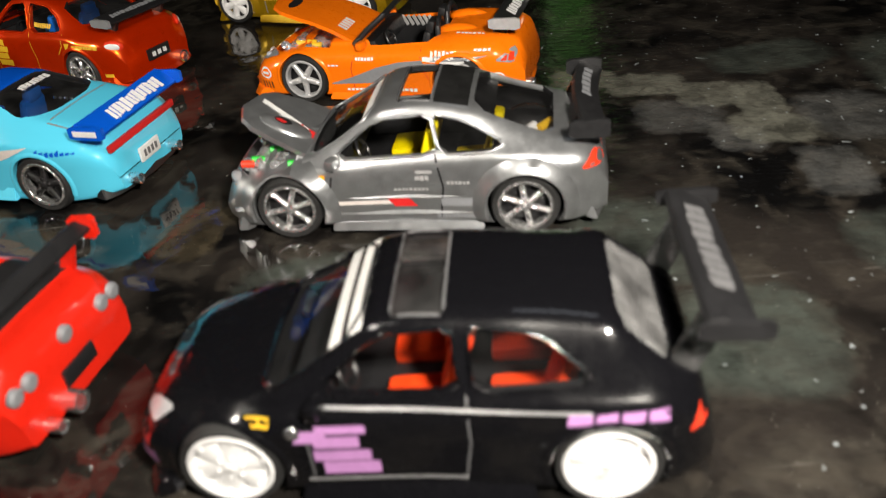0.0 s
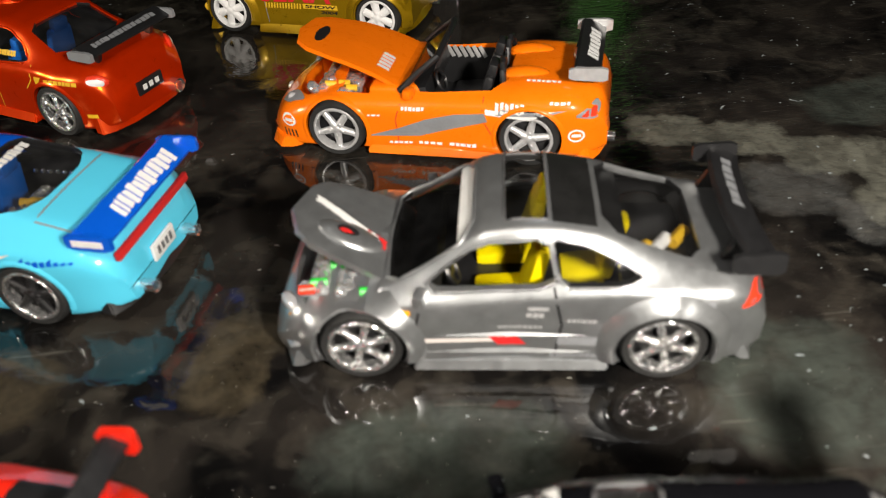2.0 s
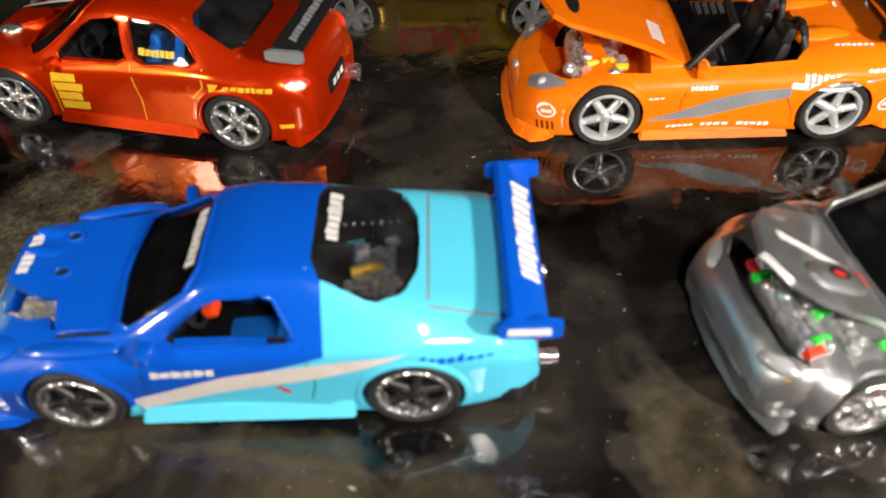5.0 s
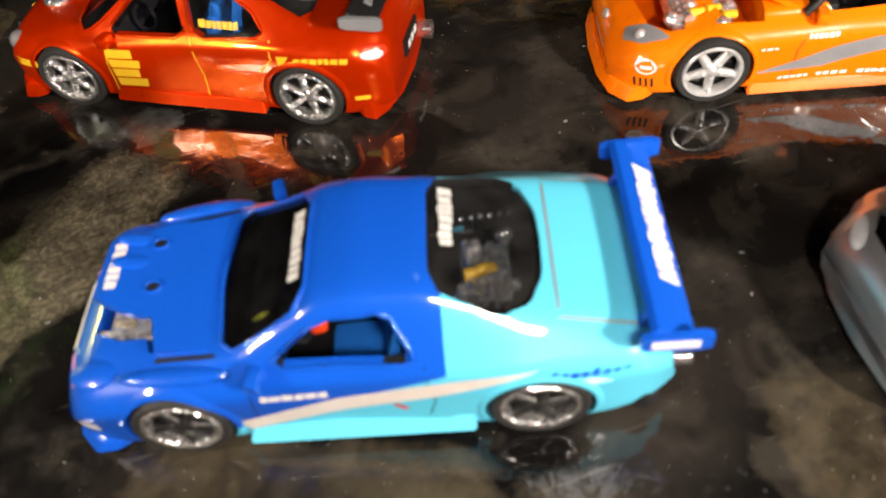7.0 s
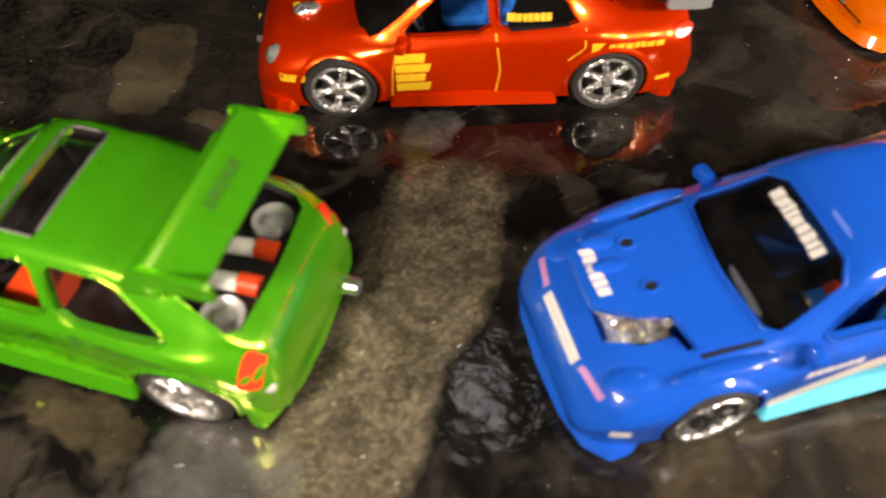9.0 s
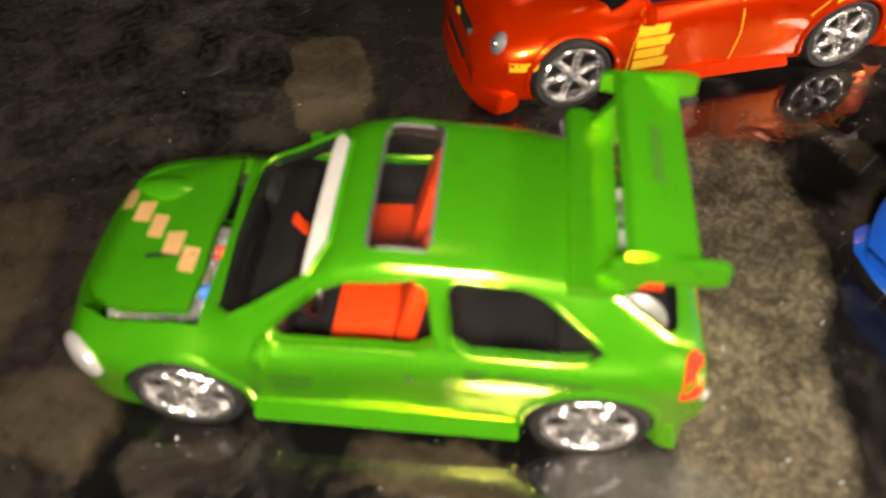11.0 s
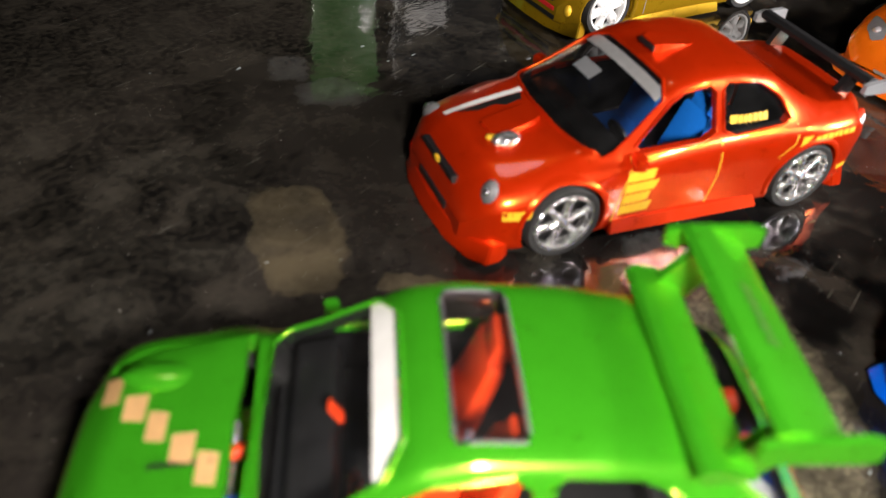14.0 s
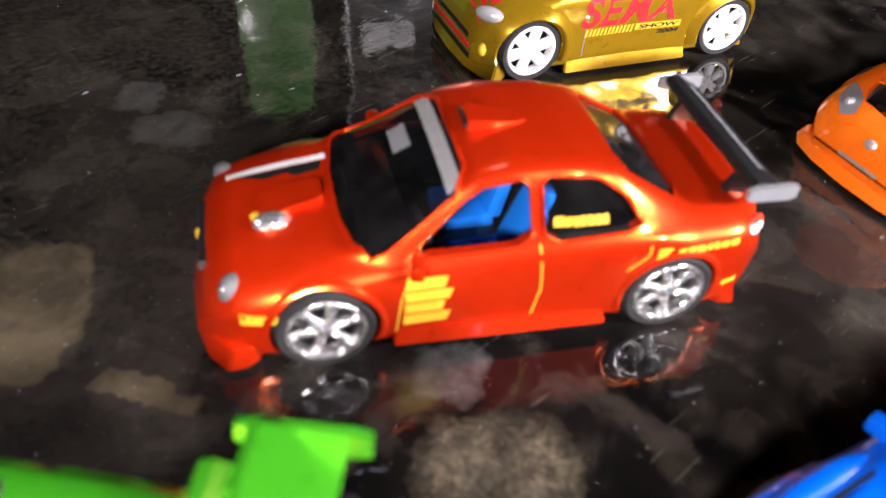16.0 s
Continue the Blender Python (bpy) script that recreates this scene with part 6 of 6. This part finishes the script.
    engine(car, 22.4, 2.8, 9.6, 1.1, ((2, 7.0, LAMPR), (-2.6, 7.2, BLUEI), (4.4, 6.6, CHROME), (-4.6, 2.0, BLUEI), (-4.8, -3.0, REDI)), 8.0)
    cabin(car, -24, 15, 11.2, 7.8, 2, REDI, (1.4,), 11.4, 12.6, BLACK)
    bm = bmesh.new()
    box(bm, 9.8, -1.5, 14.2, 0.5, 1.2, 2.2, (0, 30, 0), 0.2)
    part("dash_gauge", bm, REDI, car)
    decal("sun_strip", car, s, [[(7.0, -9.0), (5.2, -8.7), (5.2, 8.7), (7.0, 9.0)]], DECALW, "top", -0.3)
    bm = bmesh.new()
    box(bm, -20.6, 0, 12.6, 10, 20, 0.8)
    part("parcel_shelf", bm, BLACK, car)
    for y in (6.8, -6.8):
        bm = bmesh.new()
        lathe(bm, [(0.01, 1.3), (1.0, 1.2), (1.3, 0.5), (2.2, 1.0), (2.5, 1.2), (2.7, 0.6), (2.7, 0)], 24, pose(-22.6, y, 13.0, 90, 0, 0))
        bmesh.ops.recalc_face_normals(bm, faces=bm.faces)
        part("loudspeaker", bm, STEEL, car, "silver loudspeaker cone")
    for y in (2.4, -2.4):
        bm = bmesh.new()
        rod(bm, (-23.2, y, 14.2), (-18.6, y + 0.6, 14.4), 1.1, 16)
        bot = part("gas_bottle", bm, DECALW, car, "white bottle with red end")
        bm = bmesh.new()
        rod(bm, (-25.0, y - 0.1, 14.1), (-22.6, y, 14.2), 1.25, 16)
        part("bottle_end", bm, REDI, bot)
    wing(car, -22.0, 21.0, 10.7, 6.4, 5.0, GREEN, GREEN, (8.6,), -20, plate_h=2.2, lean=3.2, marks=(DECALD, -4.0, 2.6, -0.1, 0.12, 5, 9))
    wing(car, -17.4, 20.9, 10.6, 4.4, 1.0, GREEN, None, (), -6)
    for sd in (1, -1):
        decal("tail_light", car, s, [round_poly([(-26.2, 10.2), (-28.6, 9.8), (-28.4, 13.4), (-26.6, 14.0)])], LAMPR, out=0.15, label="red tail light lens", hand=sd)
    blob("reversing_light", car, -28.5, 10.6, 8.8, 0.9, 1.2, 0.8, LAMPC, "clear reversing light", 40)
    for sd, out, tall in ((1, 0.4, 2.4), (-1, 0.0, 1.9)):
        blob("headlight", car, 28.5 + out * 0.6, sd * (11.4 + out), 8.8, 1.15, 2.9, tall, LAMPC, "clear oval headlight", sd * 50, False)
    skirt(car, [(12.8, 3.5), (12.4, 5.7), (-12.4, 5.4), (-12.8, 3.3)], 12.1, 14.6, GREEN)
    lip(car, 30.2, 13.2, 1.6, 5.0, GREEN, "rear_lip", 5, -1)
    decal("side_lettering", car, s, bars(6.4, 10.4, 9.4, 10.6, 4, 2, 0.1) + bars(6.8, 10.2, 7.8, 8.9, 4, 6, 0.1) + bars(3.5, 9.8, 6.2, 6.8, 6, 6, 0.1), DECALD)
    decal("quarter_mark", car, s, [[(-7.4, 13.4), (-9.6, 13.4), (-8.4, 11.8), (-7.6, 11.8)]], DECALD)
    decal("quarter_lettering", car, s, bars(-18.5, -10.4, 12.4, 13.3, 8, 6, 0.15) + bars(-11.5, -8, 6.0, 6.6, 4, 2), DECALD)
    groove(car, s, [(12.2, 3.6), (11.8, 9), (10.8, 13.6)], DECALD, 0.08)
    groove(car, s, [(-5.6, 14.2), (-6.2, 9.4), (-3, 3.6)], DECALD, 0.08)
    decal("door_handle", car, s, [rect(-4.4, -2.0, 11.6, 12.2)], GREEN, out=0.35)
    bm = bmesh.new()
    for pts in ([(-2.9, 11.6), (-2.3, 11.6), (-2.3, 12.1), (-2.9, 12.1)],):
        laid(bm, pts, on_side(s, 0.5))
    part("door_lock", bm, CHROME, car)
    mirrors(car, s, 10.4, 13.2, GREEN)
    exhaust(car, -30.4, -6.5, 4.2, 1.3)
    wheels(car, wb, 13.8, "mesh", RIM, 5.7)


green_car()


# ---- black hatchback ----
def black_car():
    car, wb = car_root("black die-cast hatchback with pink graphics and white wheels", 0, (-1.9, 91.0), (37.3, 86.5), 13.6)
    s = Shape(
        top=[(31.6, 7), (31, 9.2), (27, 11.4), (20, 12.8), (15.6, 13.6), (4.0, 21.0), (0, 21.8), (-10, 21.6), (-20.4, 20.8), (-26.6, 15.4), (-29, 14.2), (-30.6, 9)],
        belt=[(31.6, 6.5), (29, 9.6), (19, 12.2), (15, 12.2), (4, 13.0), (-14, 14.2), (-26, 14.0), (-30.6, 11)],
        sill=[(31.6, 2.4), (28, 1.6), (10, 1.7), (-24, 1.7), (-30.6, 3.0)],
        half=[(31.6, 8.8), (30, 11.2), (26, 13), (19, 13.7), (0, 13.1), (-19, 13.8), (-26, 13.2), (-29.4, 11.9), (-30.6, 10.6)],
        roof=[(31.6, 5.5), (20, 9.4), (15.6, 10.4), (3, 8.9), (-15, 8.5), (-25, 9.8), (-30.6, 9)])
    side = [[(9.8, 14.0), (3.2, 19.9), (-4.6, 20.5), (-5.2, 14.4)], [(-6.4, 14.5), (-6.0, 20.4), (-13, 19.6), (-19, 15.4)]]
    tops = [[(15.4, -10.4), (16.0, 0), (15.4, 10.4), (4.6, 8.6), (4.6, -8.6)], [(1.6, 7.8), (1.6, -7.8), (-3.8, -7.8), (-3.8, 7.8)], [(-20.8, 8.2), (-20.8, -8.2), (-26.2, -9.2), (-26.2, 9.2)]]
    make_body(car, s, BLACKP, wb, 4, (-26, 15.8), side, tops, 6.3, frame_mat=BLACKP)
    panes(car, s, side[1:], tops, GLASS, [("windscreen", GLASS), ("sunroof", glass("rosy_window", (0.95, 0.8, 0.8), 0.03)), ("rear_window", glass("hazy_window", (0.6, 0.58, 0.55), 0.25))])
    underside(car, s, wb, 12.6)
    cabin(car, -24, 15, 11.2, 6, 2, REDI, (-0.5, -12), 11.0, 12.8)
    decal("sun_strip", car, s, [[(8.0, -8.8), (6.7, -8.6), (6.7, 8.6), (8.0, 8.8)], [(6.1, -8.6), (4.4, -8.4), (4.4, 8.4), (6.1, 8.6)]], DECALW, "top", 0.06)
    clearp = glass("clear_plastic", (0.4, 0.4, 0.42), 0.08)
    wing(car, -30.4, 14.6, 11.8, 5.0, 7.2, BLACK, BLACK, (8,), -10, post_mat=clearp, plate_h=1.8, lean=3.0, marks=(GREYI, -8.5, 7.0, -0.3, 0.25, 9, 5))
    lip(car, 32.4, 13.2, 1.0, 3.0, BLACKP, back=6)
    skirt(car, [(12.6, 1.0), (12.2, 3.0), (-12.2, 2.8), (-12.6, 1.0)], 12.2, 14.1, BLACKP)
    decal("door_seam", car, s, [rect(-5.4, 11.6, 3.6, 3.9)], STEEL)
    blob("rivet", car, 12.2, 13.3, 10.6, 0.9, 0.5, 0.9, CHROME, "", 0)
    decal("side_graphic", car, s, [rect(8.8, 12.2, 9.4, 11), rect(4.6, 9.8, 10.6, 11.6), rect(5.4, 10.2, 8.6, 10.2), rect(4.4, 10.4, 6.6, 8.2), rect(3.6, 9.6, 4.6, 6.4)], DECALP)
    decal("quarter_graphic", car, s, bars(-25.4, -15.5, 11.6, 13.2, 4, 3, 0.1), DECALP)
    decal("marker_light", car, s, [rect(14.6, 17.2, 11.2, 12.0)], DECALY)
    for sd in (1, -1):
        decal("tail_light", car, s, [round_poly([(-27.4, 9.6), (-29.2, 10.2), (-30.0, 12.4), (-28.6, 12.0)])], LAMPR, out=0.12, label="red tail light lens", hand=sd)
    for sd in (1, -1):
        bm = bmesh.new()
        laid(bm, round_poly([(25.6, sd * 9.6), (29.4, sd * 6.2), (30.4, sd * 6.6), (28.2, sd * 10.4)]), on_top(s, 0.08))
        part("headlight", bm, LAMPC, car, "clear headlight lens", smooth=60)
    decal("nose_stripe", car, s, [[(28.6, 4.6), (30.8, 4.6), (30.4, 6.6), (28.6, 6.4)]], DECALP)
    decal("nose_edge", car, s, [[(29.2, 7.0), (30.6, 7.0), (30.2, 8.4), (28.6, 8.6)]], DECALR)
    decal("window_edge", car, s, [rect(-18, 9.6, 13.05, 13.35)], STEEL, out=0.1)
    groove(car, s, [(10.8, 3.2), (10.8, 10), (10.2, 13.8)], GREYI, 0.1)
    groove(car, s, [(-5.8, 14.4), (-6.0, 9), (-5.2, 3.2)], GREYI, 0.1)
    mirrors(car, s, 9.4, 13.2, BLACKP)
    wheels(car, wb, 13.6, "mono", WHITE, 5.7)


black_car()


# ---- red coupe ----
def red_car():
    car, wb = car_root("bright red die-cast coupe with low rear spoiler", 0, (-77.1, 109.8), (-39.6, 100.3), 13.4)
    s = Shape(
        top=[(31, 6), (30, 8.8), (26, 11.0), (18, 12.8), (11.4, 13.8), (3.0, 19.0), (-1, 19.6), (-8, 19.2), (-20, 15.6), (-27, 15.0), (-31, 14.0), (-32, 9)],
        belt=[(31, 5.5), (28, 9.2), (14, 12.2), (0, 12.8), (-14, 13.6), (-29, 13.4), (-32, 11)],
        sill=[(31, 2.2), (28, 1.4), (10, 1.6), (-24, 1.7), (-32, 3.0)],
        half=[(31, 8.6), (29.6, 11), (26, 12.8), (19, 13.4), (0, 12.9), (-19, 13.5), (-28, 13), (-31.4, 12), (-32, 11.4)],
        roof=[(31, 5.5), (20, 9), (12, 10.2), (2, 8.4), (-8, 8.2), (-20, 9.6), (-32, 9)])
    side = [[(7.6, 13.4), (2.0, 17.6), (-4.6, 17.8), (-8, 14)]]
    tops = [[(11.4, -9.6), (12.2, 0), (11.4, 9.6), (3.4, 7.4), (3.4, -7.4)], [(-8.4, 6.8), (-8.4, -6.8), (-18, -8.2), (-18, 8.2)]]
    make_body(car, s, RED, wb, 4, (-22, 11.8), side, tops, 6.2)
    panes(car, s, side, tops, SMOKE, [("windscreen", SMOKE), ("rear_window", SMOKE)])
    underside(car, s, wb, 12.6)
    cabin(car, -20, 11, 10.4, 4, 2, BLACK, (-2,), 8, 12.2)
    wing(car, -28.8, 14.6, 12.4, 2.8, 4.0, BLACK, RED, (9,), -8, RED, plate_h=3.0)
    decal("boot_panel", car, s, [rect(-27.5, -19, -10.0, 10.0)], BLACK, "top", 0.08, "black boot panel")
    for y in (10.2, 7.6, 0, -7.6, -10.2):
        bm = bmesh.new()
        lathe(bm, [(0.01, 0.5), (0.8, 0.45), (1.15, 0.2), (1.2, -0.3)], 20, pose(-31.9, y, 10.4 if y else 11.4, 0, 0, 90))
        bmesh.ops.recalc_face_normals(bm, faces=bm.faces)
        part("tail_light", bm, DECALG, car, "round grey tail light")
    bm = bmesh.new()
    box(bm, -32.1, 0, 6.6, 0.6, 6.4, 2.4, None, 0.2)
    part("number_plate", bm, BLACK, car)
    exhaust(car, -32.4, 4, 4.2, 1.5)
    exhaust(car, -32.4, 8, 4.0, 0.9)
    wheels(car, wb, 13.5, "five", STEEL, 5.5)


red_car()


# ---- things behind, seen in the sheet's gloss ----
GREENBOX = plain("green_card", (0.06, 0.21, 0.035), 0.35, 0, 0.3, 120, 0.2, 0.6)
for x, y, wide, turn, tall in ((73, 313, 16, 8, 46), (-41, 334, 15, -30, 31)):
    carton = tagged(new("carton"), "small green card carton standing behind the toy cars", "carton", "cartons behind the cars")
    carton.matrix_world = at(x, y, 0, 0, 0, turn)
    bm = bmesh.new()
    box(bm, 0, 0, tall / 2, wide, 10, tall, None, 0.5)
    part("carton_body", bm, GREENBOX, carton)
    bm = bmesh.new()
    box(bm, 0, 0, tall + 0.4, wide - 1, 9, 0.8, None, 0.2)
    part("lid", bm, GREENBOX, carton)
case = tagged(new("case"), "dark glossy case with a torn grey label, behind the toy cars", "case")
case.matrix_world = at(4, 327, 0, 0, 0, -14)
bm = bmesh.new()
prism(bm, round_poly([(-28, 2), (28, 2), (28, 44), (-28, 44)]), -1.5, 12, "y")
bmesh.ops.bevel(bm, geom=bm.edges[:], offset=0.5, segments=2, affect="EDGES")
shell = part("case_shell", bm, paint("black_lacquer", (0.008, 0.008, 0.009)), case)
bm = bmesh.new()
box(bm, 0, 5.2, 1.2, 50, 12, 2.4, None, 0.6)
part("foot", bm, BLACK, case)
# pale bar put in for the highlight along the case's edge
bm = bmesh.new()
tube(bm, [(-27.2, -1.6, 8), (-27.6, -1.6, 12), (-27.6, -1.6, 36), (-27.0, -1.6, 40)], 0.3, 8)
part("edge_highlight", bm, STEEL, case, "pale bar put in for the edge highlight")
bm = bmesh.new()
prism(bm, [(-24 + 0.5 * math.sin(i * 2.1), 18.0 + i * 1.3) for i in range(6)] + [(-11 + 0.5 * math.sin(i * 1.7), 25 - i * 1.3) for i in range(6)], -1.9, -1.55, "y")
note = part("label", bm, plain("grey_paper", (0.7, 0.7, 0.7), 0.8), case, "torn grey paper label")
for k in range(3):
    bm = bmesh.new()
    box(bm, -16 + k * 1.7, -1.98, 21.2, 0.8, 0.1, 1.8)
    part("ink_bar", bm, DECALK, case)
